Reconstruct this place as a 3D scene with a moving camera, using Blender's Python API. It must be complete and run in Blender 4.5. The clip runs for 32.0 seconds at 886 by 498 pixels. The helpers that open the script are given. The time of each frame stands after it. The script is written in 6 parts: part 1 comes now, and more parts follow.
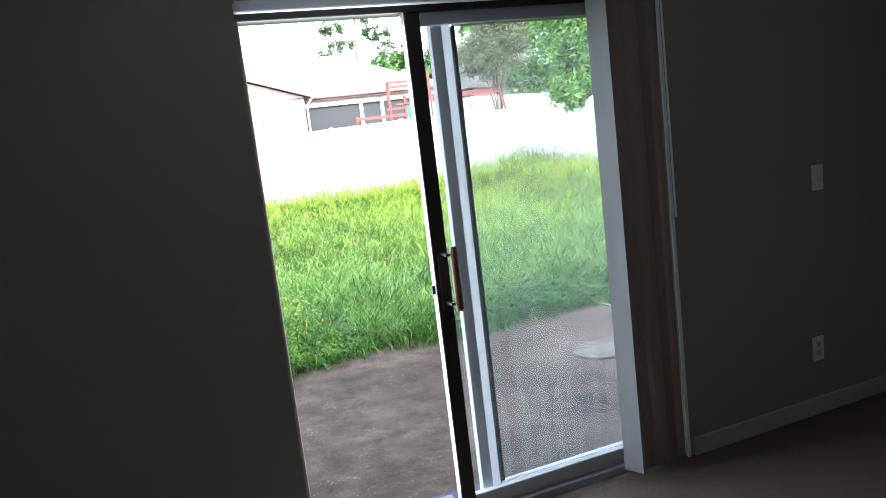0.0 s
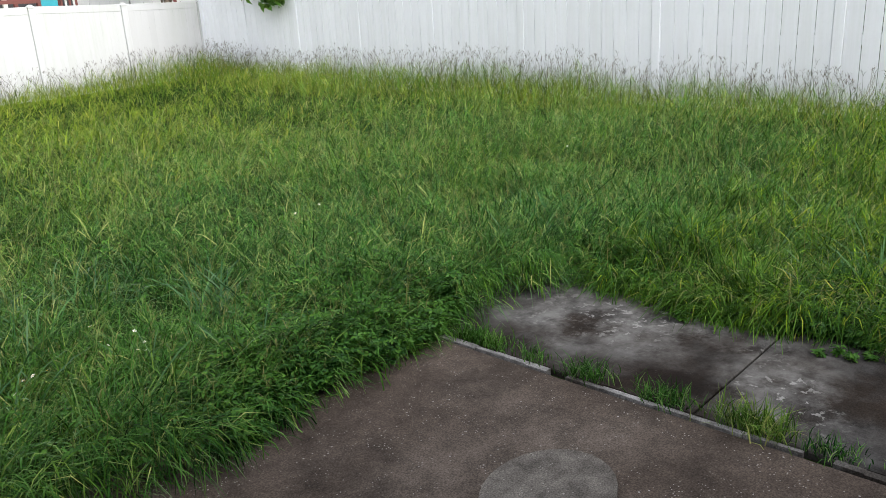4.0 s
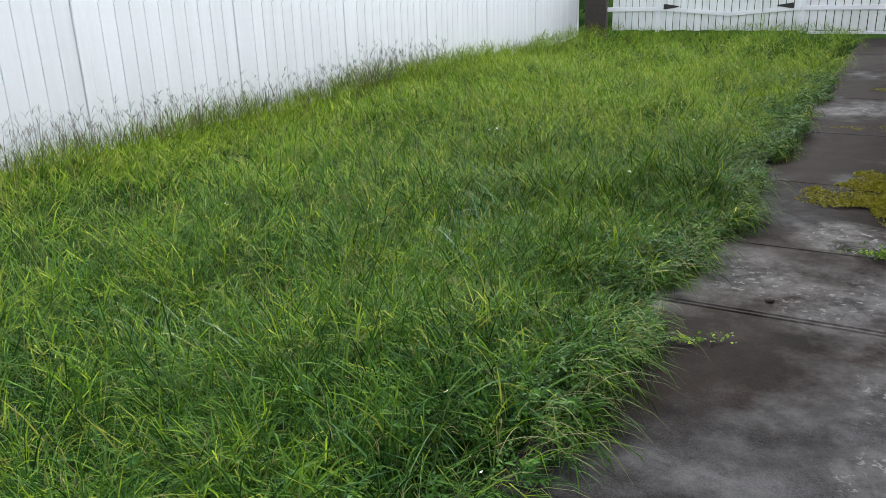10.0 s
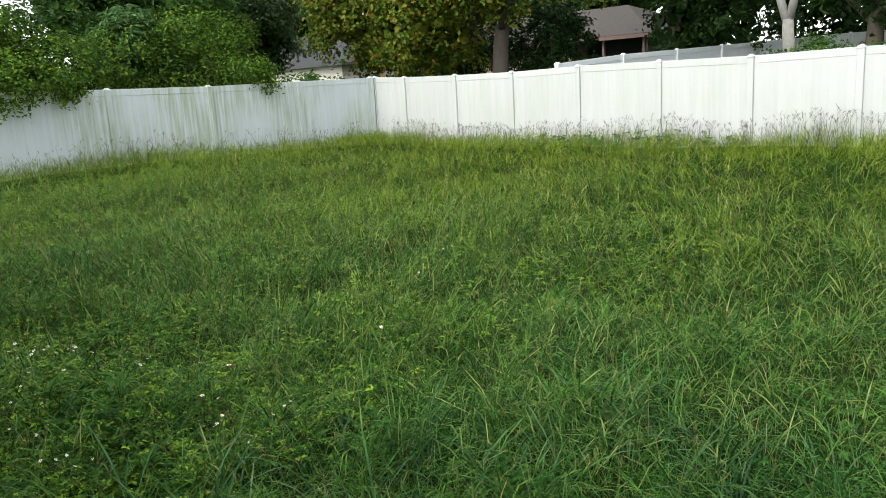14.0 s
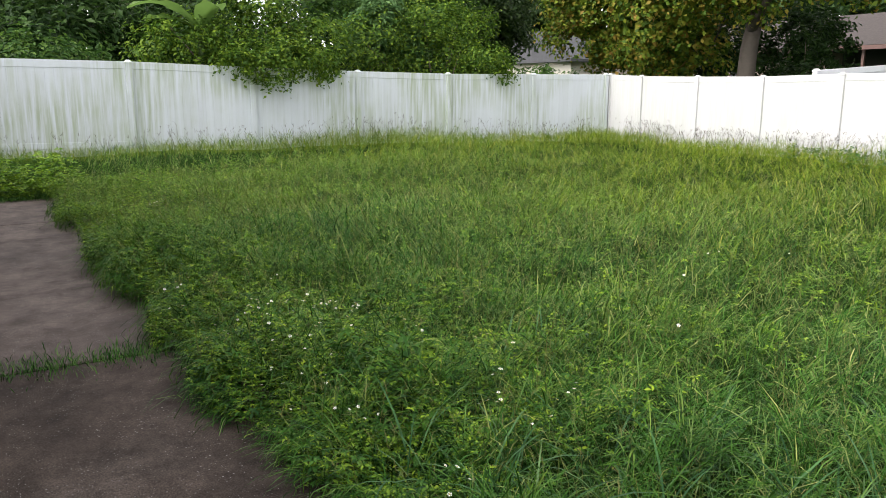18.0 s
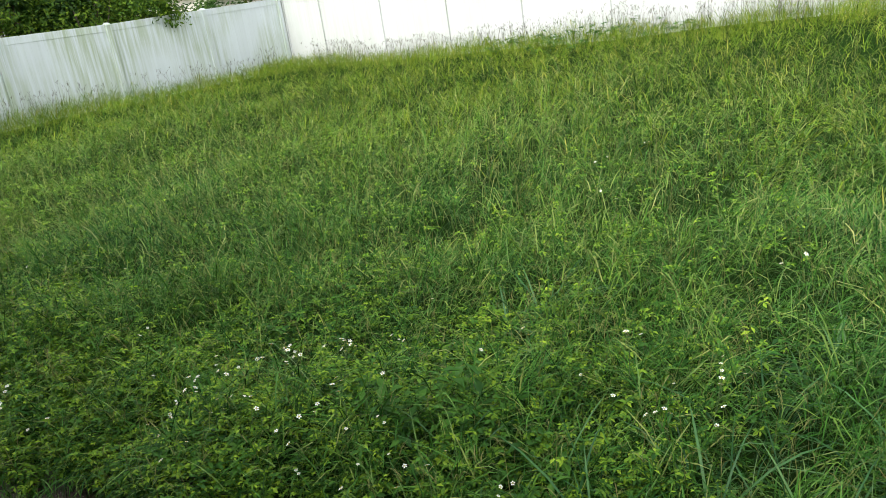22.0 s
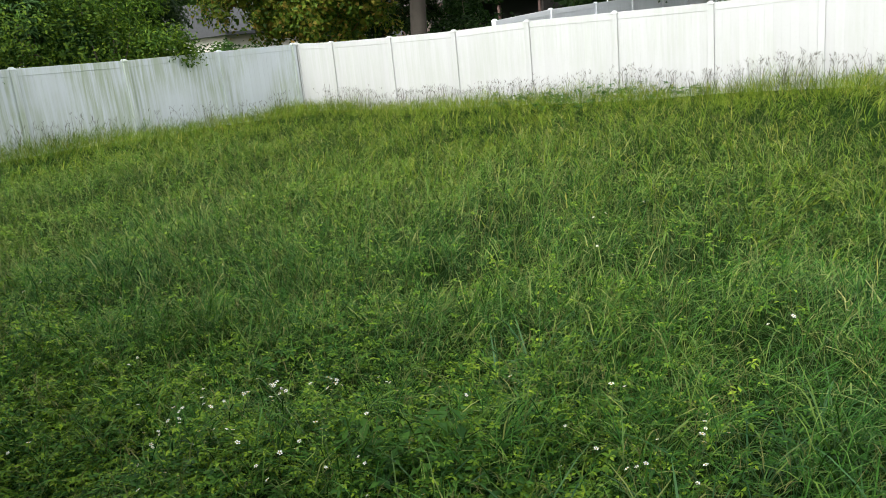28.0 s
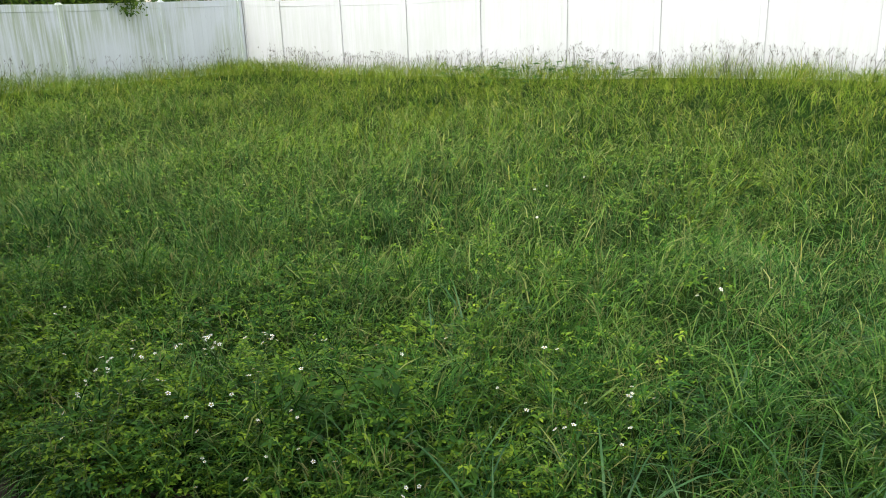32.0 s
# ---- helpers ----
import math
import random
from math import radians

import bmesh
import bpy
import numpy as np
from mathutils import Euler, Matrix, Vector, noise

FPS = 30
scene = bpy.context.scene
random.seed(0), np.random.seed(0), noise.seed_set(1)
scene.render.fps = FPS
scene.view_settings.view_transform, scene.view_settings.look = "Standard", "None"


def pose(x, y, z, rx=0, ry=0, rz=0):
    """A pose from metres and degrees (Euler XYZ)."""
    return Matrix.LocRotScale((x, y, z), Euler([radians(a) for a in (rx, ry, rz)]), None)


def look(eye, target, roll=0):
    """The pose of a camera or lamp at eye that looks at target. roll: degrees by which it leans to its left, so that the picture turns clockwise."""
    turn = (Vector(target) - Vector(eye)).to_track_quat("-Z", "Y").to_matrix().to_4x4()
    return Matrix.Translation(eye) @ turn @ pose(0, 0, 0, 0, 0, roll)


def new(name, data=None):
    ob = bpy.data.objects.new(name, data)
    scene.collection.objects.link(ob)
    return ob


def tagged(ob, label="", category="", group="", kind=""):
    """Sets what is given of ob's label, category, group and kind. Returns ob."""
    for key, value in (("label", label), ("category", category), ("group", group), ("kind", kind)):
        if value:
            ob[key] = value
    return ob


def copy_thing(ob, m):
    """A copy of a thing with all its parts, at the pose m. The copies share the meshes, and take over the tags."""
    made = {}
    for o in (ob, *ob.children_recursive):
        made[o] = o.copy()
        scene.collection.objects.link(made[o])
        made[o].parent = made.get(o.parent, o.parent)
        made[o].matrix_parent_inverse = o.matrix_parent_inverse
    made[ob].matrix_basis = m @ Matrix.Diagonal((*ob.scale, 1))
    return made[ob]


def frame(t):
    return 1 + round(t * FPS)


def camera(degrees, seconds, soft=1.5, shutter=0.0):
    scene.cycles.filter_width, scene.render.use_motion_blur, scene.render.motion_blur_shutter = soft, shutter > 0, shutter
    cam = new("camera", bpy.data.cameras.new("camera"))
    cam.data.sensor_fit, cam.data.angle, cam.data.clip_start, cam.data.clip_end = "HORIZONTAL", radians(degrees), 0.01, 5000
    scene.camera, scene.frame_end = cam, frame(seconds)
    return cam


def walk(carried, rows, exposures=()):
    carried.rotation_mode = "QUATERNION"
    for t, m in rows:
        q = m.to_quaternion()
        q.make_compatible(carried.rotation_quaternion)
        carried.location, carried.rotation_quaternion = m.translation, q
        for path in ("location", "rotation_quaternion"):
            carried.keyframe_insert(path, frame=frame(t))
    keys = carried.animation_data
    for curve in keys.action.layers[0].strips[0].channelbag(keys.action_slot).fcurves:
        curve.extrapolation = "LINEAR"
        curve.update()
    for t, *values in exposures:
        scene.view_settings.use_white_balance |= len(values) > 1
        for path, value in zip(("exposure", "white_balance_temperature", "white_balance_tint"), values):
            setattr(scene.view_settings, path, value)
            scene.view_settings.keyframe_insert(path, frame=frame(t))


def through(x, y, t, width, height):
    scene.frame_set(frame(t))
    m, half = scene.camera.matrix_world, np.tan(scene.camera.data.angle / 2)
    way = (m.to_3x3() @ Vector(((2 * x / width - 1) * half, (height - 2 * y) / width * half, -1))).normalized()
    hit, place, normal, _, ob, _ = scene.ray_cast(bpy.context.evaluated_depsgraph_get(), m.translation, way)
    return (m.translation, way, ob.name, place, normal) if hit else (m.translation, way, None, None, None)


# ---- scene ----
cam = camera(59.0, 32.0, soft=0.75)
PATH = [
    (0, (-0.486, -2.781, 1.57), (0.27, -0.956, 1.258), -6.8),
    (0.5, (-0.363, -2.192, 1.563), (0.577, -0.459, 1.227), -3.8),
    (1, (-0.133, -1.662, 1.546), (0.945, -0.018, 1.176), -4.0),
    (1.5, (-0.023, -1.146, 1.54), (1.056, 0.476, 1.085), -3.0),
    (2, (0.054, -0.737, 1.59), (1.253, 0.781, 1.083), -3.1),
    (2.5, (0.189, -0.38, 1.628), (1.199, 1.216, 0.974), -7.6),
    (3.2, (0.33, -0.04, 1.58), (1.531, 1.387, 0.952), -5.9),
    (4.5, (0.868, 0.548, 1.42), (2.425, 1.662, 0.841), -2.8),
    (5, (0.938, 0.692, 1.424), (2.718, 1.372, 0.815), -3.4),
    (5.5, (1.233, 0.908, 1.44), (3.074, 1.401, 0.835), -4.6),
    (6, (1.479, 1.089, 1.455), (3.39, 1.212, 0.878), -2.9),
    (6.5, (1.809, 1.381, 1.496), (3.702, 1.118, 0.909), -1.6),
    (7, (2.287, 1.518, 1.49), (4.149, 1.092, 0.897), -2.1),
    (7.5, (2.657, 1.727, 1.52), (4.306, 0.761, 0.932), 0.7),
    (8, (2.98, 1.787, 1.52), (4.453, 0.573, 0.921), 0.8),
    (8.5, (3.322, 1.77, 1.47), (4.526, 0.28, 0.896), 1.3),
    (9, (3.471, 1.852, 1.493), (4.194, 0.081, 0.909), 1.7),
    (9.5, (3.529, 1.877, 1.496), (4.069, 0.044, 0.906), -0.6),
    (10, (3.647, 1.897, 1.442), (4.592, 0.256, 0.798), -1.7),
    (10.6, (3.753, 1.967, 1.468), (5.543, 1.367, 0.807), -4.5),
    (11, (3.828, 2.016, 1.49), (5.712, 1.864, 0.836), -1.8),
    (11.4, (3.872, 2.071, 1.511), (5.529, 2.939, 0.805), -3.1),
    (11.8, (3.836, 2.16, 1.506), (4.762, 3.776, 0.776), -6.2),
    (12.2, (3.771, 2.159, 1.512), (3.937, 4.036, 0.84), -5.0),
    (12.6, (3.644, 2.098, 1.507), (3.11, 3.91, 0.851), -3.2),
    (13, (3.557, 2.047, 1.509), (2.6, 3.687, 0.88), -4.1),
    (13.5, (3.531, 2.009, 1.5), (2.324, 3.515, 0.975), -4.7),
    (14, (3.499, 2.013, 1.475), (2.133, 3.418, 1.073), -3.2),
    (14.5, (3.501, 1.999, 1.475), (2.052, 3.338, 1.151), -2.7),
    (16.5, (3.524, 1.984, 1.469), (1.998, 3.255, 1.231), -1.2),
    (17, (3.439, 1.95, 1.445), (1.848, 3.131, 1.177), -0.6),
    (17.5, (3.302, 1.828, 1.436), (1.664, 2.934, 1.13), -0.7),
    (18, (3.155, 1.767, 1.404), (1.474, 2.775, 1.009), 0.3),
    (18.5, (2.897, 1.694, 1.399), (1.238, 2.67, 0.856), 1.0),
    (19, (2.674, 1.671, 1.43), (1.055, 2.706, 0.874), 1.1),
    (19.5, (2.423, 1.56, 1.422), (0.953, 2.808, 0.892), 1.8),
    (20, (2.176, 1.531, 1.44), (0.833, 2.935, 0.966), 0.1),
    (20.5, (1.829, 1.598, 1.395), (0.494, 3.001, 0.894), -2.8),
    (21, (1.624, 1.505, 1.424), (0.353, 2.948, 0.873), -4.5),
    (21.5, (1.518, 1.369, 1.498), (0.342, 2.87, 0.894), -6.8),
    (22, (1.504, 1.411, 1.524), (0.408, 2.961, 0.896), -8.9),
    (22.5, (1.52, 1.434, 1.528), (0.469, 3.004, 0.872), -11.8),
    (23, (1.542, 1.429, 1.513), (0.505, 3.037, 0.93), -11.2),
    (23.5, (1.536, 1.443, 1.5), (0.485, 3.059, 0.966), -9.1),
    (24, (1.532, 1.436, 1.493), (0.472, 3.049, 0.968), -7.9),
    (24.5, (1.524, 1.422, 1.499), (0.442, 3.016, 0.962), -7.3),
    (25, (1.518, 1.426, 1.495), (0.422, 3.006, 0.947), -6.7),
    (25.5, (1.514, 1.423, 1.489), (0.411, 2.999, 0.941), -5.9),
    (27.5, (1.541, 1.396, 1.513), (0.418, 2.963, 0.982), -5.8),
    (28, (1.55, 1.402, 1.505), (0.442, 2.989, 1.0), -5.8),
    (28.5, (1.577, 1.374, 1.516), (0.519, 3.007, 1.05), -5.8),
    (29, (1.59, 1.36, 1.524), (0.581, 3.025, 1.066), -6.2),
    (29.5, (1.578, 1.366, 1.519), (0.58, 3.028, 1.03), -6.5),
    (30, (1.573, 1.322, 1.535), (0.58, 2.964, 0.971), -5.3),
    (30.5, (1.57, 1.305, 1.527), (0.591, 2.955, 0.963), -3.6),
    (31, (1.585, 1.31, 1.531), (0.626, 2.967, 0.95), -2.9),
    (31.5, (1.569, 1.329, 1.511), (0.603, 2.978, 0.92), -2.2),
    (32, (1.552, 1.382, 1.47), (0.582, 3.03, 0.886), -1.9),
]
walk(cam, [(t, look(eye, target, roll)) for t, eye, target, roll in PATH],
     exposures=[(0, 3.85, 5850, 8), (0.5, 3.3, 6050, 10), (1.0, 2.65, 6350, 10), (1.5, 2.58, 6500, 10), (2.0, 2.4, 6500, 10), (3.0, 2.05, 6500, 10), (5.0, 1.85, 6450, 11),
                (7.0, 1.85, 6400, 11), (9.0, 1.95, 6200, 11), (10.0, 2.1, 6300, 10), (10.5, 2.15, 6500, 8), (11.0, 1.95, 6600, 6), (12.0, 1.68, 6600, 3), (13.0, 1.55, 6600, 1), (14.0, 1.72, 6550, 4),
                (16.5, 1.62, 6550, 8), (17.0, 1.7, 6550, 9), (18.0, 2.02, 6700, 13), (19.0, 2.28, 6650, 11), (20.0, 2.13, 6600, 8), (21.0, 1.9, 6600, 5), (22.0, 2.05, 6600, 4), (23.0, 2.2, 6550, 3), (24.0, 1.72, 6550, 2),
                (26.0, 1.74, 6550, 4), (29.0, 1.75, 6550, 8), (31.0, 1.76, 6550, 8), (32.0, 1.86, 6500, 8)])

# ---- world, sun ----
world = bpy.data.worlds.new("overcast_sky")
scene.world = world
world.use_nodes = True
wn = world.node_tree
sky = wn.nodes.new("ShaderNodeTexSky")
sky.sky_type, sky.sun_disc = "NISHITA", False
sky.sun_elevation, sky.sun_rotation = radians(45), radians(190)
sky.air_density, sky.dust_density, sky.ozone_density = 1.0, 1.2, 1.0
grey = wn.nodes.new("ShaderNodeHueSaturation")
grey.inputs["Saturation"].default_value = 0.16
wn.links.new(sky.outputs[0], grey.inputs["Color"])
wn.links.new(grey.outputs[0], wn.nodes["Background"].inputs[0])
wn.nodes["Background"].inputs[1].default_value = 0.128
sun = new("sun", bpy.data.lights.new("sun", "SUN"))
sun.data.energy, sun.data.angle, sun.data.color = 0.62, radians(32), (1.0, 0.97, 0.92)
sun.matrix_world = look((1.0, -6.4, 6.6), (0, 0, 0))

# skylight that comes in through the open half of the sliding door
opening = new("door_opening_light", bpy.data.lights.new("door_opening_light", "AREA"))
opening.data.shape, opening.data.size, opening.data.size_y, opening.data.energy = "RECTANGLE", 0.6, 1.9, 2.6
opening.data.color = (0.95, 0.98, 1.0)
opening.matrix_world = look((0.31, 0.07, 1.0), (0.31, -3.0, 0.9))

# ---- materials ----
def material(name, rough=0.6, metal=0.0):
    m = bpy.data.materials.new(name)
    m.use_nodes = True
    b = m.node_tree.nodes["Principled BSDF"]
    b.inputs["Roughness"].default_value, b.inputs["Metallic"].default_value = rough, metal
    return m, m.node_tree, b


def node(tree, kind, **values):
    n = tree.nodes.new(kind)
    for k, v in values.items():
        n.inputs[k.replace("_", " ")].default_value = v
    return n


def coords(tree, scale=(1, 1, 1)):
    geo = tree.nodes.new("ShaderNodeNewGeometry")
    m = tree.nodes.new("ShaderNodeMapping")
    m.inputs["Scale"].default_value = scale
    tree.links.new(geo.outputs["Position"], m.inputs["Vector"])
    return m.outputs["Vector"]


def noise_tex(tree, vec, scale, detail=4.0, rough=0.55):
    n = node(tree, "ShaderNodeTexNoise", Scale=scale, Detail=detail, Roughness=rough)
    tree.links.new(vec, n.inputs["Vector"])
    return n.outputs["Fac"]


def ramp(tree, fac, stops):
    r = tree.nodes.new("ShaderNodeValToRGB")
    el = r.color_ramp.elements
    while len(el) < len(stops):
        el.new(0.5)
    for e, (p, c) in zip(el, stops):
        e.position, e.color = p, (*c, 1) if len(c) == 3 else c
    tree.links.new(fac, r.inputs["Fac"])
    return r.outputs["Color"]


def mix(tree, fac, a, b, mode="MIX"):
    m = tree.nodes.new("ShaderNodeMix")
    m.data_type, m.blend_type = "RGBA", mode
    for sock, v in ((m.inputs["Factor"], fac), (m.inputs[6], a), (m.inputs[7], b)):
        if isinstance(v, bpy.types.NodeSocket):
            tree.links.new(v, sock)
        else:
            sock.default_value = v if not isinstance(v, tuple) else (*v, 1)
    return m.outputs[2]


def bump(tree, bsdf, fac, strength=0.3, dist=0.01):
    b = node(tree, "ShaderNodeBump", Strength=strength, Distance=dist)
    tree.links.new(fac, b.inputs["Height"])
    tree.links.new(b.outputs[0], bsdf.inputs["Normal"])


def plain(name, colour, rough=0.5, metal=0.0, grain=0.12, scale=30.0, relief=0.1, deep=0.004):
    m, t, b = material(name, rough, metal)
    v = coords(t)
    f = noise_tex(t, v, scale)
    big = noise_tex(t, v, scale * 0.07)
    dark = tuple(c * (1 - grain) for c in colour)
    lite = tuple(min(1, c * (1 + grain)) for c in colour)
    col = mix(t, big, ramp(t, f, [(0.3, dark), (0.7, lite)]), colour)
    t.links.new(col, b.inputs["Base Color"])
    bump(t, b, f, relief, deep)
    return m


def vinyl(name, colour, algae):
    m, t, b = material(name, 0.42)
    streak = noise_tex(t, coords(t, (9, 9, 0.5)), 1.6, 5, 0.6)
    patch = noise_tex(t, coords(t, (1, 1, 1)), 0.55, 3)
    fine = noise_tex(t, coords(t), 26, 3)
    dirt = mix(t, 1.0, ramp(t, streak, [(0.38, (0, 0, 0)), (0.62, (1, 1, 1))]), ramp(t, patch, [(0.36, (0.1, 0.1, 0.1)), (0.56, (1, 1, 1))]), "MULTIPLY")
    amount = mix(t, 1.0, dirt, (algae, algae, algae), "MULTIPLY")
    info = t.nodes.new("ShaderNodeObjectInfo")
    base = mix(t, info.outputs["Random"], tuple(c * 0.94 for c in colour), colour)
    base = mix(t, ramp(t, fine, [(0.5, (0, 0, 0)), (0.8, (0.3, 0.3, 0.3))]), base, tuple(c * 0.86 for c in colour))
    t.links.new(mix(t, amount, base, (0.33, 0.39, 0.26)), b.inputs["Base Color"])
    bump(t, b, streak, 0.06, 0.003)
    return m


def concrete(name, stops, speck, patch_scale=0.9, light=None, relief=0.35, worn=(), sheen=0.06):
    m, t, b = material(name, 0.85)
    b.inputs["Specular IOR Level"].default_value = sheen
    v = coords(t)
    big = noise_tex(t, v, patch_scale, 6, 0.62)
    mid = noise_tex(t, v, patch_scale * 6, 5, 0.65)
    fine = noise_tex(t, v, 90, 2)
    col = ramp(t, big, stops)
    col = mix(t, 0.8, col, mix(t, 1.0, col, ramp(t, mid, [(0.32, (0.5, 0.5, 0.5)), (0.68, (1.5, 1.5, 1.5))]), "MULTIPLY"))
    col = mix(t, 0.5, col, mix(t, 1.0, col, ramp(t, noise_tex(t, v, 150, 2, 0.7), [(0.35, (0.3, 0.3, 0.3)), (0.65, (1.9, 1.9, 1.9))]), "MULTIPLY"))
    # exposed aggregate: pale grains of two sizes, thicker in some places
    for size, rim, seat in ((46.0, 0.20, 0.50), (95.0, 0.26, 0.46)):
        vor = node(t, "ShaderNodeTexVoronoi", Scale=size)
        t.links.new(v, vor.inputs["Vector"])
        grit = ramp(t, vor.outputs["Distance"], [(0.0, (1, 1, 1)), (rim * 0.7, (1, 1, 1)), (rim, (0, 0, 0))])
        sel = ramp(t, vor.outputs["Color"], [(0.62, (0, 0, 0)), (0.72, (1, 1, 1))])
        spread = ramp(t, noise_tex(t, v, size * 0.08, 3), [(seat, (0.1, 0.1, 0.1)), (seat + 0.14, (0.8, 0.8, 0.8))])
        col = mix(t, mix(t, 1.0, mix(t, 1.0, grit, sel, "MULTIPLY"), spread, "MULTIPLY"), col, speck)
    if light:
        # pale worn places with ragged rims
        ragged = noise_tex(t, v, 2.6, 9, 0.72)
        total = big
        for px, py, reach, amount in worn:
            far = node(t, "ShaderNodeVectorMath")
            far.operation = "DISTANCE"
            t.links.new(v, far.inputs[0])
            far.inputs[1].default_value = (px, py, -0.1)
            near = node(t, "ShaderNodeMapRange", To_Min=amount, To_Max=0.0, From_Min=0.0, From_Max=reach)
            t.links.new(far.outputs["Value"], near.inputs["Value"])
            add = node(t, "ShaderNodeMath")
            t.links.new(total, add.inputs[0])
            t.links.new(near.outputs[0], add.inputs[1])
            total = add.outputs[0]
        fac = mix(t, 1.0, ramp(t, ragged, [(0.40, (0.05, 0.05, 0.05)), (0.55, (1, 1, 1))]), ramp(t, total, [(0.59, (0, 0, 0)), (0.80, (0.9, 0.9, 0.9))]), "MULTIPLY")
        film = ramp(t, noise_tex(t, v, 5.0, 8, 0.7), [(0.34, (0.25, 0.25, 0.25)), (0.62, (1, 1, 1))])
        col = mix(t, mix(t, 1.0, fac, film, "MULTIPLY"), col, light)
        # small bright flakes of lichen inside the worn places
        flake = ramp(t, noise_tex(t, v, 17.0, 5, 0.7), [(0.575, (0, 0, 0)), (0.61, (1, 1, 1))])
        flake = mix(t, 1.0, flake, ramp(t, total, [(0.70, (0, 0, 0)), (0.88, (1, 1, 1))]), "MULTIPLY")
        col = mix(t, flake, col, tuple(1.35 * c for c in light))
    t.links.new(col, b.inputs["Base Color"])
    t.links.new(ramp(t, big, [(0.35, (0.7, 0.7, 0.7)), (0.65, (0.92, 0.92, 0.92))]), b.inputs["Roughness"])
    bump(t, b, mix(t, 0.4, mid, fine), relief, 0.006)
    return m


def leafy(name, cols, patch=None, patch_scale=0.35, through=0.35, rough=0.5, gloss=0.16):
    """Leaf and blade material: each piece has its own tint, and tints drift in wide patches."""
    m, t, b = material(name, rough)
    geo = t.nodes.new("ShaderNodeNewGeometry")
    n = len(cols)
    col = ramp(t, geo.outputs["Random Per Island"], [(i / max(1, n - 1), c) for i, c in enumerate(cols)])
    if patch:
        v = coords(t, (1, 1, 0.6))
        f = noise_tex(t, v, patch_scale, 5, 0.6)
        col = mix(t, ramp(t, f, [(0.40, (0, 0, 0)), (0.62, (0.85, 0.85, 0.85))]), col, mix(t, 0.45, col, patch))
        tuft = noise_tex(t, v, 7.0, 3, 0.65)
        col = mix(t, 0.75, col, mix(t, 1.0, col, ramp(t, tuft, [(0.32, (0.45, 0.56, 0.5)), (0.68, (1.5, 1.35, 1.1))]), "MULTIPLY"))
    t.links.new(col, b.inputs["Base Color"])
    b.inputs["Specular IOR Level"].default_value = gloss
    trans = t.nodes.new("ShaderNodeBsdfTranslucent")
    t.links.new(col, trans.inputs["Color"])
    mixer = t.nodes.new("ShaderNodeMixShader")
    mixer.inputs[0].default_value = through
    out = t.nodes["Material Output"]
    t.links.new(b.outputs[0], mixer.inputs[1])
    t.links.new(trans.outputs[0], mixer.inputs[2])
    t.links.new(mixer.outputs[0], out.inputs["Surface"])
    return m


def glass(name, rough=0.0):
    m, t, b = material(name, rough)
    b.inputs["Transmission Weight"].default_value = 1.0
    b.inputs["IOR"].default_value = 1.02
    b.inputs["Base Color"].default_value = (0.86, 0.88, 0.89, 1)
    # a thin pale film in streaks, put in as the hazy veil on the glass
    film = t.nodes.new("ShaderNodeBsdfTranslucent")
    film.inputs["Color"].default_value = (0.75, 0.8, 0.85, 1)
    streak = noise_tex(t, coords(t, (22, 22, 0.7)), 1.0, 4, 0.6)
    mixer = t.nodes.new("ShaderNodeMixShader")
    t.links.new(ramp(t, streak, [(0.35, (0.006, 0.006, 0.006)), (0.7, (0.024, 0.024, 0.024))]), mixer.inputs[0])
    t.links.new(b.outputs[0], mixer.inputs[1])
    t.links.new(film.outputs[0], mixer.inputs[2])
    t.links.new(mixer.outputs[0], t.nodes["Material Output"].inputs["Surface"])
    return m


M_VINYL = vinyl("white_vinyl", (0.56, 0.56, 0.56), 0.22)
M_VINYL_GREEN = vinyl("stained_vinyl", (0.60, 0.645, 0.68), 0.85)
M_PLANK = vinyl("painted_board", (0.81, 0.825, 0.86), 0.1)


def stucco(name, colour):
    """Knocked-down plaster: flattened islands with raised ragged rims."""
    m, t, b = material(name, 0.9)
    v = coords(t)
    wide = noise_tex(t, v, 42, 4, 0.6)
    fine = noise_tex(t, v, 60, 3, 0.6)
    stain = noise_tex(t, coords(t, (3, 3, 0.5)), 0.8, 4)
    islands = ramp(t, wide, [(0.42, (0, 0, 0)), (0.50, (0.8, 0.8, 0.8)), (0.53, (1, 1, 1)), (0.60, (0.7, 0.7, 0.7))])
    col = mix(t, ramp(t, stain, [(0.35, (0, 0, 0)), (0.7, (1, 1, 1))]), tuple(c * 0.93 for c in colour), colour)
    col = mix(t, ramp(t, fine, [(0.3, (0.25, 0.25, 0.25)), (0.7, (0, 0, 0))]), col, tuple(c * 0.82 for c in colour))
    t.links.new(col, b.inputs["Base Color"])
    bump(t, b, mix(t, 0.3, islands, fine), 0.5, 0.0045)
    return m


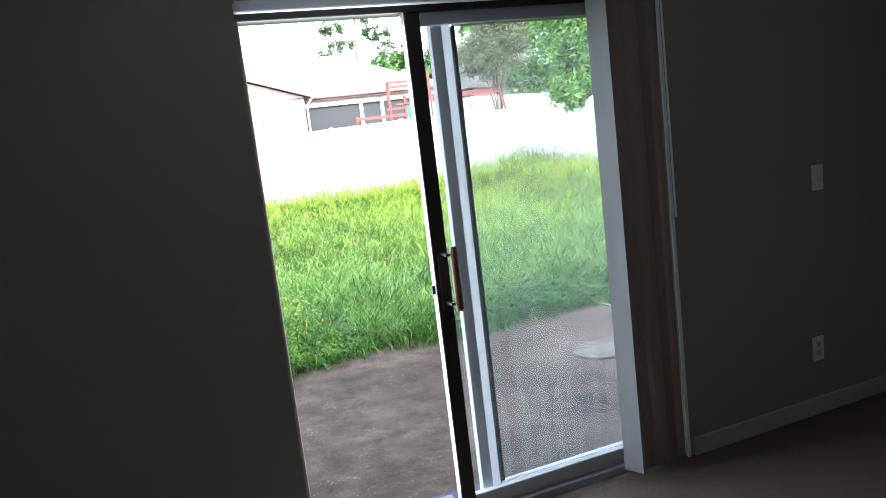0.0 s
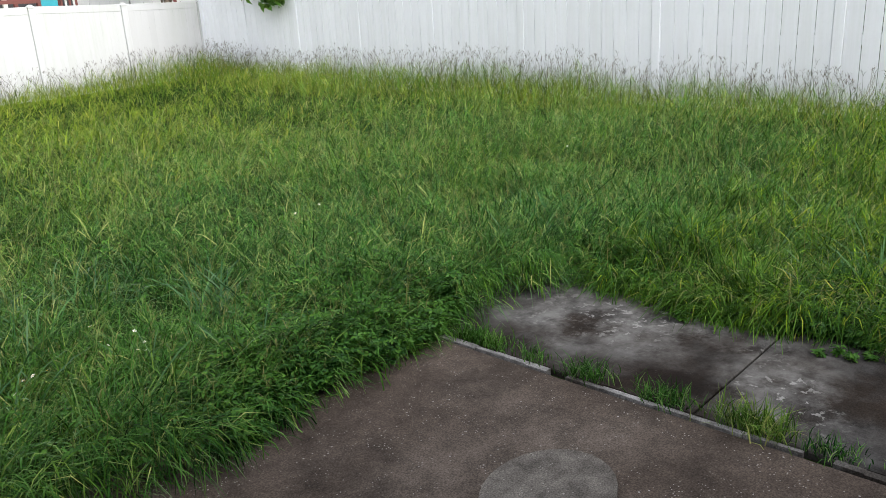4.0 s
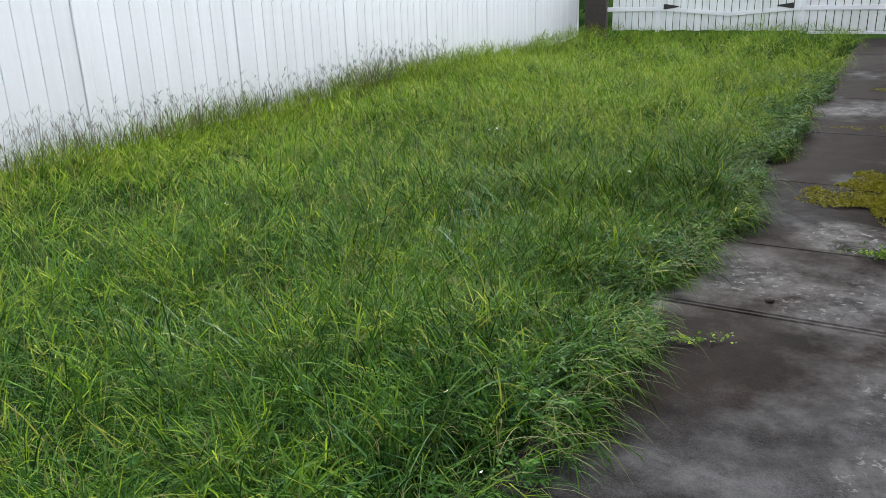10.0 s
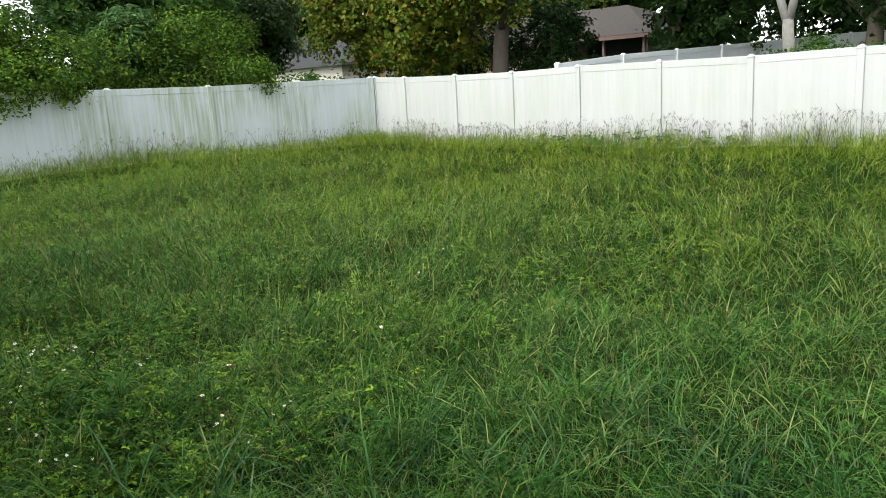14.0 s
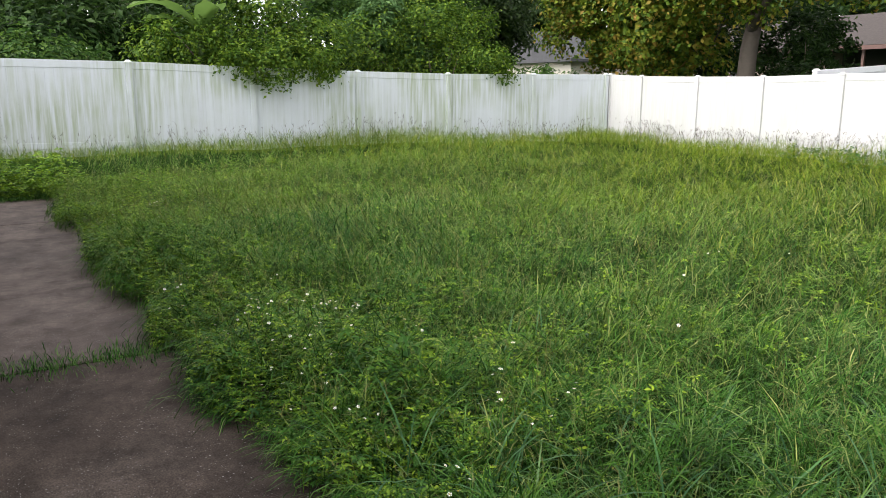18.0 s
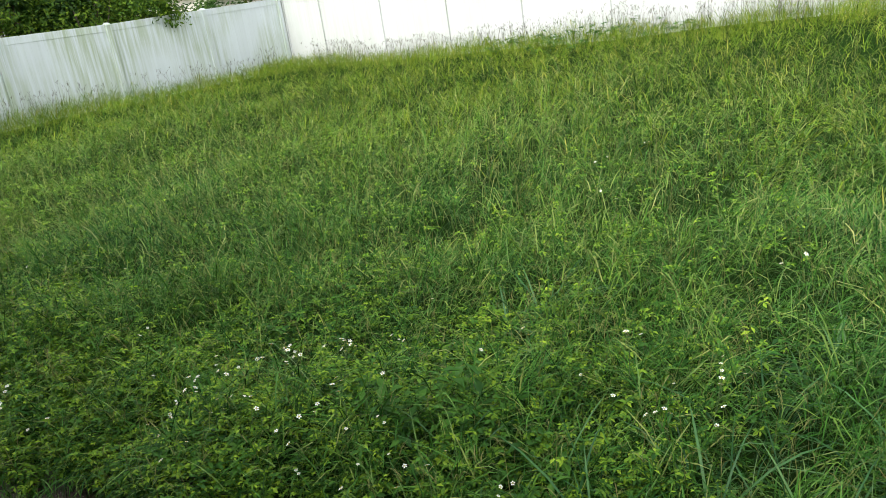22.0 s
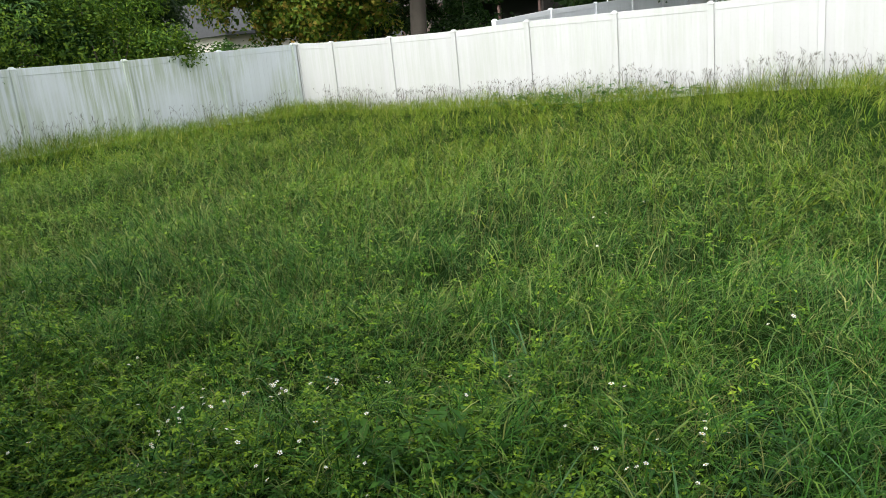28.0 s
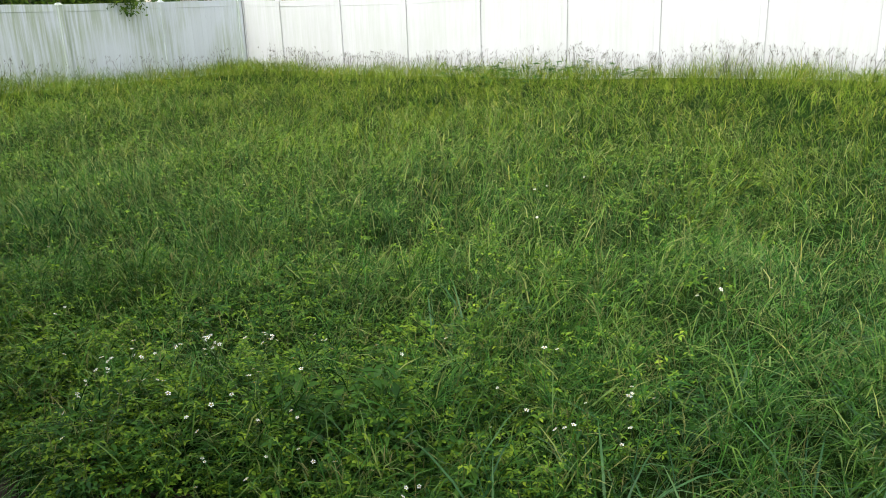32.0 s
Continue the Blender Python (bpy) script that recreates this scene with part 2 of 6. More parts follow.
M_GATE = vinyl("weathered_gate_board", (0.78, 0.80, 0.83), 0.4)
M_STUCCO = stucco("pink_grey_stucco", (0.60, 0.53, 0.575))
M_TRIM = plain("grey_trim", (0.52, 0.52, 0.61), 0.85, grain=0.08, scale=9, relief=0.4)
M_PATIO = concrete("old_patio_concrete", [(0.3, (0.030, 0.0225, 0.018)), (0.5, (0.064, 0.050, 0.041)), (0.7, (0.105, 0.086, 0.073))], (0.40, 0.38, 0.36), 0.8)
M_PATIO_WEST = concrete("paler_patio_concrete", [(0.3, (0.060, 0.046, 0.038)), (0.5, (0.100, 0.079, 0.067)), (0.7, (0.145, 0.119, 0.104))], (0.42, 0.40, 0.38), 0.8, sheen=0.14)
M_STRIP = concrete("weathered_strip_concrete", [(0.36, (0.0090, 0.0058, 0.0042)), (0.48, (0.0195, 0.0145, 0.0112)), (0.58, (0.030, 0.0285, 0.0280)), (0.70, (0.062, 0.061, 0.062))], (0.045, 0.041, 0.039), 0.8, (0.19, 0.185, 0.178), worn=((3.85, 2.15, 1.2, 0.36), (3.45, 1.2, 0.55, 0.22), (3.75, 1.35, 0.4, 0.2), (3.8, -2.2, 1.5, 0.33), (3.6, -0.9, 1.0, 0.07), (3.6, -5.0, 1.6, 0.16), (3.74, -3.3, 0.42, 0.50), (3.44, -1.32, 0.20, 0.40), (3.46, -0.62, 0.22, 0.40), (3.5, -8.0, 1.3, 0.32), (3.3, -11.0, 1.1, 0.25)))
M_PATCH = concrete("patch_concrete", [(0.3, (0.10, 0.09, 0.08)), (0.7, (0.15, 0.137, 0.123))], (0.4, 0.38, 0.35), 2.0)
M_KERB = concrete("pale_edge_concrete", [(0.34, (0.045, 0.040, 0.036)), (0.62, (0.24, 0.235, 0.23))], (0.35, 0.34, 0.33), 3.0)
M_SOIL = plain("lawn_soil", (0.016, 0.034, 0.008), 1.0, grain=0.5, scale=7, relief=0.6)
M_SOIL.node_tree.nodes["Principled BSDF"].inputs["Specular IOR Level"].default_value = 0.0
M_GRASS = leafy("grass_blades", [(0.002, 0.014, 0.003), (0.009, 0.050, 0.011), (0.025, 0.104, 0.021), (0.052, 0.158, 0.030), (0.095, 0.235, 0.055), (0.20, 0.295, 0.11)], (0.072, 0.175, 0.015), 0.30, through=0.10, rough=0.55, gloss=0.07)
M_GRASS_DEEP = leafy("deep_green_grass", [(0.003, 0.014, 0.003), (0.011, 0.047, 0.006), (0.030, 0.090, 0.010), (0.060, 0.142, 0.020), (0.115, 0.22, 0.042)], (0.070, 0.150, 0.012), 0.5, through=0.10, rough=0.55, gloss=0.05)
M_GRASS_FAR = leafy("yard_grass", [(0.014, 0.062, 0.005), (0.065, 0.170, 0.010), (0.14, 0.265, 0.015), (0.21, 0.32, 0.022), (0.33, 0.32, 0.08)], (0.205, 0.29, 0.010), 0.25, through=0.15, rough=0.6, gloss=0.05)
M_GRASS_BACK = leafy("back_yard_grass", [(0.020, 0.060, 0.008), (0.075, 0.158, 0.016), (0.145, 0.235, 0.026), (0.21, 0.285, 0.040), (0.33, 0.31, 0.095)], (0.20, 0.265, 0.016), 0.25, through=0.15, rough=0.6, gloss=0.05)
M_GRASS_MID = leafy("cool_green_grass", [(0.004, 0.025, 0.005), (0.022, 0.086, 0.012), (0.064, 0.166, 0.028), (0.122, 0.232, 0.048), (0.20, 0.30, 0.085), (0.35, 0.365, 0.16)], (0.165, 0.255, 0.026), 0.35, through=0.12, rough=0.55, gloss=0.07)
M_WEED = leafy("weed_leaves", [(0.020, 0.080, 0.012), (0.078, 0.195, 0.020), (0.165, 0.305, 0.030), (0.30, 0.44, 0.040)], (0.15, 0.25, 0.01), 0.9, through=0.15, rough=0.45)
M_WEED_DARK = leafy("dark_weed_leaves", [(0.012, 0.060, 0.012), (0.038, 0.125, 0.020), (0.085, 0.21, 0.030)], (0.07, 0.17, 0.015), 0.9, through=0.15, rough=0.45)
M_BROAD = leafy("blue_green_grass", [(0.012, 0.060, 0.020), (0.030, 0.105, 0.035), (0.060, 0.160, 0.055), (0.12, 0.23, 0.09)], (0.05, 0.14, 0.03), 0.6, through=0.12, rough=0.4, gloss=0.25)
M_STRAW = leafy("pale_grass_stems", [(0.030, 0.10, 0.027), (0.060, 0.155, 0.045), (0.10, 0.20, 0.070), (0.17, 0.24, 0.11)], None, through=0.1, rough=0.6, gloss=0.05)
M_SEED = leafy("seed_stems", [(0.11, 0.15, 0.035), (0.16, 0.18, 0.05), (0.22, 0.20, 0.075)], None, through=0.1)
M_SEED_DARK = leafy("dry_seed_stems", [(0.05, 0.045, 0.035), (0.09, 0.08, 0.055), (0.13, 0.11, 0.07)], None, through=0.05)
M_LEAF_PALE = leafy("pale_leaves", [(0.05, 0.12, 0.035), (0.09, 0.18, 0.06), (0.13, 0.23, 0.08)])
M_MOSS = leafy("moss_blades", [(0.15, 0.15, 0.008), (0.22, 0.21, 0.012), (0.27, 0.25, 0.02)], None)
M_PETAL = plain("white_petal", (0.82, 0.82, 0.76), 0.6, relief=0.0)
M_CENTRE = plain("yellow_centre", (0.62, 0.42, 0.05), 0.7, relief=0.0)
M_STEM = plain("green_stem", (0.07, 0.12, 0.03), 0.7)
M_BARK = plain("brown_bark", (0.16, 0.13, 0.10), 0.95, grain=0.4, scale=12, relief=0.9)
M_BARK_PALE = plain("pale_bark", (0.070, 0.058, 0.046), 0.9, grain=0.3, scale=6, relief=0.6)
M_BARK_GREY = plain("grey_bark", (0.22, 0.21, 0.19), 0.9, grain=0.3, scale=9, relief=0.6)
M_LEAF_DARK = leafy("dark_leaves", [(0.015, 0.040, 0.010), (0.030, 0.070, 0.016), (0.05, 0.10, 0.02)])
M_LEAF_OAK = leafy("oak_leaves", [(0.025, 0.055, 0.018), (0.050, 0.092, 0.028), (0.085, 0.135, 0.042)])
M_LEAF_MID = leafy("mid_leaves", [(0.028, 0.075, 0.016), (0.055, 0.125, 0.022), (0.10, 0.175, 0.03)])
M_LEAF_BUSH = leafy("bush_leaves", [(0.030, 0.075, 0.011), (0.075, 0.155, 0.017), (0.18, 0.27, 0.025)])
M_LEAF_GOLD = leafy("golden_leaves", [(0.035, 0.075, 0.012), (0.08, 0.15, 0.016), (0.15, 0.22, 0.022), (0.23, 0.26, 0.03), (0.30, 0.19, 0.04)])
M_LEAF_BRIGHT = leafy("bright_leaves", [(0.05, 0.13, 0.02), (0.10, 0.22, 0.03), (0.19, 0.30, 0.05)])
M_LEAF_HAZE = leafy("feathery_leaves", [(0.06, 0.10, 0.05), (0.10, 0.14, 0.065), (0.14, 0.17, 0.09)])
M_LEAF_WISP = leafy("wispy_leaves", [(0.12, 0.15, 0.07), (0.19, 0.21, 0.10), (0.26, 0.25, 0.14)])
M_BANANA = leafy("banana_leaf", [(0.12, 0.22, 0.05), (0.18, 0.28, 0.07)], None, through=0.45)
M_WALL_IN = plain("interior_paint", (0.25, 0.235, 0.205), 0.9, grain=0.03, scale=60, relief=0.15)
M_CEIL = plain("ceiling_paint", (0.7, 0.69, 0.67), 0.9, grain=0.03, scale=50, relief=0.3)
M_CARPET = plain("brown_carpet", (0.10, 0.075, 0.06), 1.0, grain=0.35, scale=160, relief=1.0)
M_BASE = plain("baseboard_paint", (0.42, 0.38, 0.34), 0.5, grain=0.05)
M_BRONZE = plain("bronze_frame", (0.035, 0.030, 0.028), 0.45, 0.4, 0.1)
M_ALU = plain("grey_frame", (0.50, 0.53, 0.58), 0.45, 0.0, 0.06)
M_ALU_WHITE = plain("white_frame", (0.80, 0.81, 0.83), 0.4, 0.0, 0.05)
M_ALU_DULL = plain("dull_frame", (0.20, 0.195, 0.19), 0.5)
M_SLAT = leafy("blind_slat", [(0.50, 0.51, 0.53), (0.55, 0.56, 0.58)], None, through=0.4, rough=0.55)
# same slat in shade: the shade is put into a darker brown colour
M_SLAT_SHADED = leafy("shaded_blind_slat", [(0.20, 0.165, 0.14), (0.26, 0.215, 0.185)], None, through=0.15, rough=0.6)
# translucency put in to brighten the lip, in place of daylight on its face
M_LIP = leafy("translucent_white_lip", [(0.9, 0.91, 0.93), (0.9, 0.91, 0.93)], None, through=0.6)
M_JAMB = plain("brown_jamb", (0.20, 0.155, 0.125), 0.7, grain=0.15, scale=5)
M_HANDLE = plain("handle_wood", (0.10, 0.045, 0.022), 0.4, grain=0.35, scale=25)
M_BLACK = plain("black_metal", (0.02, 0.02, 0.02), 0.4, 0.3)
M_GLASS = glass("door_glass")
M_PANE = plain("window_pane", (0.10, 0.11, 0.12), 0.08, 0.0, 0.05, relief=0.0)
M_BLIND = plain("window_blind", (0.62, 0.62, 0.60), 0.7)
M_PLATE = plain("switch_plate", (0.74, 0.73, 0.70), 0.4, relief=0.0)
M_MAT = plain("blue_mat", (0.05, 0.06, 0.13), 0.95, grain=0.6, scale=40)
M_MAT_PALE = plain("mat_pattern", (0.20, 0.21, 0.27), 0.95, grain=0.3, scale=60)
M_PEACH = plain("peach_siding", (0.38, 0.30, 0.255), 0.8, grain=0.05, scale=5)
M_BROWNTRIM = plain("brown_fascia", (0.17, 0.10, 0.085), 0.6)
M_ROOF = plain("grey_shingle", (0.19, 0.19, 0.20), 0.95, grain=0.25, scale=9, relief=0.6)
M_ROOF_DARK = plain("dark_grey_shingle", (0.075, 0.077, 0.082), 0.95, grain=0.3, scale=9, relief=0.6)
M_ROOF_BROWN = plain("brown_shingle", (0.068, 0.057, 0.053), 0.95, grain=0.4, scale=9, relief=0.6)
# for the porch screen, and for a sheet painted as porch shade
M_DARK = plain("dark_screen_and_shade", (0.03, 0.03, 0.032), 0.7)
M_RED = plain("red_stained_wood", (0.15, 0.045, 0.035), 0.7, grain=0.2)
M_BRICK = plain("brown_brick", (0.22, 0.10, 0.075), 0.85, grain=0.2)
M_TEAL = plain("teal_panel", (0.03, 0.30, 0.36), 0.5)
M_CREAM = plain("cream_siding", (0.66, 0.62, 0.54), 0.7, grain=0.05, scale=6)
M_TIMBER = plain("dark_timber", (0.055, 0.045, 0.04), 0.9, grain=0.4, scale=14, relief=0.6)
M_GREYBOX = plain("grey_box", (0.30, 0.31, 0.33), 0.5)

# ---- builders ----
def finish(me, mat):
    me.materials.append(mat)
    return me


def mesh_of(name, bm, mat, smooth=False):
    me = bpy.data.meshes.new(name)
    bm.to_mesh(me)
    bm.free()
    if smooth:
        me.polygons.foreach_set("use_smooth", [True] * len(me.polygons))
    return finish(me, mat)


def part(name, bm, mat, parent=None, label="", at=None, smooth=False):
    me = bm if isinstance(bm, bpy.types.Mesh) else mesh_of(name, bm, mat, smooth)
    ob = new(name, me)
    ob.parent = parent
    if at is not None:
        ob.matrix_basis = at
    if label:
        ob["label"] = label
    return ob


def thing(name, at, label, category, group="", kind=""):
    ob = new(name)
    ob.empty_display_size = 0.1
    ob.matrix_basis = at if isinstance(at, Matrix) else Matrix.Translation(at)
    return tagged(ob, label, category, group, kind)


def box(x0, x1, y0, y1, z0, z1, bevel=0.0, bm=None):
    bm = bm or bmesh.new()
    vs = [bm.verts.new((x, y, z)) for x in (x0, x1) for y in (y0, y1) for z in (z0, z1)]
    fs = [bm.faces.new([vs[i] for i in q]) for q in ((0, 1, 3, 2), (4, 6, 7, 5), (0, 4, 5, 1), (2, 3, 7, 6), (0, 2, 6, 4), (1, 5, 7, 3))]
    if bevel:
        bmesh.ops.bevel(bm, geom=list({e for f in fs for e in f.edges}), offset=bevel, segments=1, affect="EDGES")
    return bm


def prism(points, y0, y1, bm=None):
    """An outline in x and z, drawn out along y."""
    bm = bm or bmesh.new()
    a = [bm.verts.new((x, y0, z)) for x, z in points]
    b = [bm.verts.new((x, y1, z)) for x, z in points]
    bm.faces.new(a)
    bm.faces.new(b[::-1])
    n = len(points)
    for i in range(n):
        bm.faces.new((a[i], b[i], b[(i + 1) % n], a[(i + 1) % n]))
    bmesh.ops.recalc_face_normals(bm, faces=bm.faces[:])
    return bm


def tube(points, radii, sides=7, bm=None):
    """A tapered tube along a line of points."""
    bm = bm or bmesh.new()
    rings = []
    pts = [Vector(p) for p in points]
    for i, p in enumerate(pts):
        d = (pts[min(i + 1, len(pts) - 1)] - pts[max(i - 1, 0)]).normalized()
        q = d.to_track_quat("Z", "Y")
        rings.append([bm.verts.new(p + q @ Vector((radii[i] * math.cos(a), radii[i] * math.sin(a), 0))) for a in (math.tau * k / sides for k in range(sides))])
    for r, s in zip(rings, rings[1:]):
        for k in range(sides):
            bm.faces.new((r[k], r[(k + 1) % sides], s[(k + 1) % sides], s[k]))
    bm.faces.new(rings[0][::-1])
    bm.faces.new(rings[-1])
    return bm


def raw_mesh(name, verts, tris, mat):
    """A mesh from numpy arrays of corners and triangles."""
    me = bpy.data.meshes.new(name)
    me.vertices.add(len(verts))
    me.vertices.foreach_set("co", np.ascontiguousarray(verts, np.float32).ravel())
    me.loops.add(len(tris) * 3)
    me.loops.foreach_set("vertex_index", np.ascontiguousarray(tris, np.int32).ravel())
    me.polygons.add(len(tris))
    me.polygons.foreach_set("loop_start", np.arange(len(tris), dtype=np.int32) * 3)
    me.update(calc_edges=True)
    return finish(me, mat)


rng = np.random.default_rng(7)


def waves(x, y, seed):
    """A cheap smooth field between about -1 and 1."""
    r = np.random.default_rng(seed)
    out = 0
    for k in range(7):
        f, a, p = r.uniform(0.25, 1.7), r.uniform(0, math.tau), r.uniform(0, math.tau)
        out = out + np.sin(f * (x * math.cos(a) + y * math.sin(a)) + p) / 2.6
    return np.clip(out, -1, 1)


def ground_z(x, y):
    x, y = np.asarray(x, float), np.asarray(y, float)
    back = np.clip((y - 2.7) / 13, 0, 1)
    side = np.clip((-4 - y) / 12.5, 0, 1)
    z = -0.145 + 0.13 * back + 0.24 * side * np.clip((x - 2) / 2, 0, 1)
    z = z + 0.035 * waves(x * 1.3, y * 1.3, 3) * np.clip(np.maximum(y - 2.9, x - 4.7) / 1.5, 0, 1)
    z = z + 0.10 * np.clip((x - 6.5) / 3.5, 0, 1) * np.clip((y + 12) / 4, 0, 1) + 0.07 * np.clip((y - 11) / 5, 0, 1)
    z = z + 0.30 * np.clip((-6 - x) / 6, 0, 1) * np.clip((18 - y) / 8, 0, 1) * np.maximum(np.clip((y - 3) / 3, 0, 1), np.clip((-9.2 - x) / 2, 0, 1))
    z = z + 0.045 * np.clip(y - 17, 0, 60) * np.clip((x + 14) / 4, 0, 1)
    return z


def blades(name, pos, height, width, lean, heading, segs, mat, kind_label, start=None):
    """Curved blades of grass as one mesh."""
    n = len(pos)
    z0 = ground_z(pos[:, 0], pos[:, 1]) if pos.shape[1] == 2 else pos[:, 2]
    t = np.linspace(0, 1, segs + 1)
    # each blade starts a little off upright and bends over along its length
    mid = (t[1:] + t[:-1]) / 2
    angle = (0.25 * lean if start is None else start)[:, None] + lean[:, None] * 1.35 * mid
    step = height[:, None] / segs
    out = np.concatenate([np.zeros((n, 1)), np.cumsum(np.sin(angle) * step, 1)], 1)
    up = np.concatenate([np.zeros((n, 1)), np.cumsum(np.cos(angle) * step, 1)], 1)
    cx, cy = np.cos(heading)[:, None], np.sin(heading)[:, None]
    spin = heading + rng.uniform(-1.2, 1.2, n) + math.pi / 2
    sx, sy = np.cos(spin)[:, None], np.sin(spin)[:, None]
    w = width[:, None] * (0.55 + 0.9 * t) * (1 - t) ** 0.5 * 0.5
    px, py, pz = pos[:, :1] + out * cx, pos[:, 1:2] + out * cy, z0[:, None] + up
    left = np.stack([px - w * sx, py - w * sy, pz], -1)[:, :segs]
    right = np.stack([px + w * sx, py + w * sy, pz], -1)[:, :segs]
    tip = np.stack([px[:, segs], py[:, segs], pz[:, segs]], -1)[:, None]
    verts = np.concatenate([left, right, tip], 1)
    k = 2 * segs + 1
    pattern = []
    for i in range(segs - 1):
        pattern += [(i, segs + i, segs + i + 1), (i, segs + i + 1, i + 1)]
    pattern.append((segs - 1, 2 * segs - 1, 2 * segs))
    tris = (np.arange(n)[:, None, None] * k + np.array(pattern)[None]).reshape(-1, 3)
    ob = new(name, raw_mesh(name, verts.reshape(-1, 3), tris, mat))
    return tagged(ob, kind_label[0], kind_label[1], kind="stuff")


def leaves(name, centres, normals, size, aspect, mat, heading=None, flat=False):
    """Folded pointed leaves as one mesh; flat ones, for far trees, have two triangles each."""
    n = len(centres)
    nrm = normals / np.linalg.norm(normals, axis=1, keepdims=True)
    ref = rng.normal(size=(n, 3)) if heading is None else heading + rng.normal(size=(n, 3)) * 0.35
    a = np.cross(nrm, ref)
    a /= np.linalg.norm(a, axis=1, keepdims=True) + 1e-9
    b = np.cross(nrm, a)
    L, W = size[:, None], size[:, None] * aspect
    base, tip = centres - b * L * 0.5, centres + b * L * 0.5 - nrm * L * 0.12
    mid = centres + nrm * L * 0.02
    l, r = mid + a * W * 0.5 + nrm * L * 0.08, mid - a * W * 0.5 + nrm * L * 0.08
    verts = np.stack([base, l, tip, r, mid], 1).reshape(-1, 3)
    if flat:
        verts = np.stack([base, l, tip, r], 1).reshape(-1, 3)
        tris = (np.arange(n)[:, None, None] * 4 + np.array([(0, 2, 1), (0, 3, 2)])[None]).reshape(-1, 3)
        return raw_mesh(name, verts, tris, mat)
    tris = (np.arange(n)[:, None, None] * 5 + np.array([(0, 4, 1), (1, 4, 2), (2, 4, 3), (3, 4, 0)])[None]).reshape(-1, 3)
    return raw_mesh(name, verts, tris, mat)


def crown_points(blobs, n, clump, seed):
    """Places of leaves in clumps near the shells of several ellipsoids."""
    r = np.random.default_rng(seed)
    vol = np.array([b[3] * b[4] * b[5] for b in blobs]) ** 0.67
    pick = r.choice(len(blobs), size=max(8, n // clump), p=vol / vol.sum())
    bl = np.array(blobs)[pick]
    d = r.normal(size=(len(pick), 3))
    d /= np.linalg.norm(d, axis=1, keepdims=True)
    rad = r.uniform(0.3, 1.06, (len(pick), 1)) ** 0.5
    heart = bl[:, :3] + d * bl[:, 3:] * rad
    which = r.integers(0, len(pick), n)
    spread = 0.16 * bl[which, 3:].mean(1)[:, None]
    pts = heart[which] + r.normal(size=(n, 3)) * np.clip(spread * 0.75, 0.09, 0.30)
    nrm = d[which] * 0.8 + r.normal(size=(n, 3)) * 0.5 + (0, 0, 0.85)
    return pts, nrm, heart


def inner_leaves(blobs, n, seed):
    """Places of the shaded leaves deep inside a crown."""
    r = np.random.default_rng(seed + 40)
    vol = np.array([b[3] * b[4] * b[5] for b in blobs])
    bl = np.array(blobs)[r.choice(len(blobs), size=n, p=vol / vol.sum())]
    d = r.normal(size=(n, 3))
    d /= np.linalg.norm(d, axis=1, keepdims=True)
    return bl[:, :3] + d * bl[:, 3:] * 0.78 * r.random((n, 1)) ** 0.4, d + r.normal(size=(n, 3)) * 0.5


def tree(name, base, trunk, blobs, n, leaf, aspect, mats, label, category="tree", clump=26, seed=1, limbs=7, bark=None, droop=None, core=0.0):
    """trunk: points and radii from the ground; blobs: ellipsoids of the crown."""
    x, y = base
    z = float(ground_z(x, y))
    root = thing(name, (x, y, z), label, category)
    bm = tube([(p[0], p[1], p[2]) for p in trunk], [p[3] for p in trunk], 9)
    part("trunk", bm, bark or M_BARK, root, smooth=True)
    r = random.Random(seed)
    top = Vector(trunk[-1][:3])
    pts, nrm, heart = crown_points(blobs, n, clump, seed)
    for i in range(limbs):
        b = blobs[i % len(blobs)]
        goal = Vector(heart[r.randrange(len(heart))])
        start = Vector(trunk[max(1, len(trunk) - 1 - i % 2)][:3])
        bend = start.lerp(goal, 0.5) + Vector((r.uniform(-0.3, 0.3), r.uniform(-0.3, 0.3), r.uniform(0.0, 0.5)))
        w = trunk[-1][3]
        part("limb", tube([start, bend, goal], [w * 0.7, w * 0.4, w * 0.08], 6), bark or M_BARK, root, smooth=True)
    size = np.random.default_rng(seed + 5).uniform(0.6, 1.25, n) * leaf
    part("crown", leaves(name + "_crown", pts, nrm, size, aspect, mats, droop, True), None, root)
    if core:
        m = n // 7
        deep, out = inner_leaves(blobs, m, seed)
        part("inner_crown", leaves(name + "_inner", deep, out, np.random.default_rng(seed + 6).uniform(0.7, 1.2, m) * leaf * core, 0.8, mats, None, True), None, root)
    return root

# ---- ground, slabs, own house ----
gx = np.unique(np.concatenate([np.linspace(-260, -16, 24), np.linspace(-16, 12, 57), np.linspace(12, 260, 24)]))
gy = np.unique(np.concatenate([np.linspace(-260, -19, 20), np.linspace(-19, 18, 75), np.linspace(18, 60, 30), np.linspace(60, 320, 20)]))
XX, YY = np.meshgrid(gx, gy, indexing="ij")
gv = np.stack([XX, YY, ground_z(XX, YY)], -1).reshape(-1, 3)
ii = np.arange(len(gx) * len(gy)).reshape(len(gx), len(gy))
q = np.stack([ii[:-1, :-1], ii[1:, :-1], ii[1:, 1:], ii[:-1, 1:]], -1).reshape(-1, 4)
ground = new("ground", raw_mesh("ground", gv, np.concatenate([q[:, [0, 1, 2]], q[:, [0, 2, 3]]]), M_SOIL))
tagged(ground, "dark lawn soil under long green grass", "ground", kind="structure")

PZ = -0.095
patio = thing("patio", (-3, 1.4, PZ), "dark brown old concrete patio slab behind the house", "patio", kind="structure")


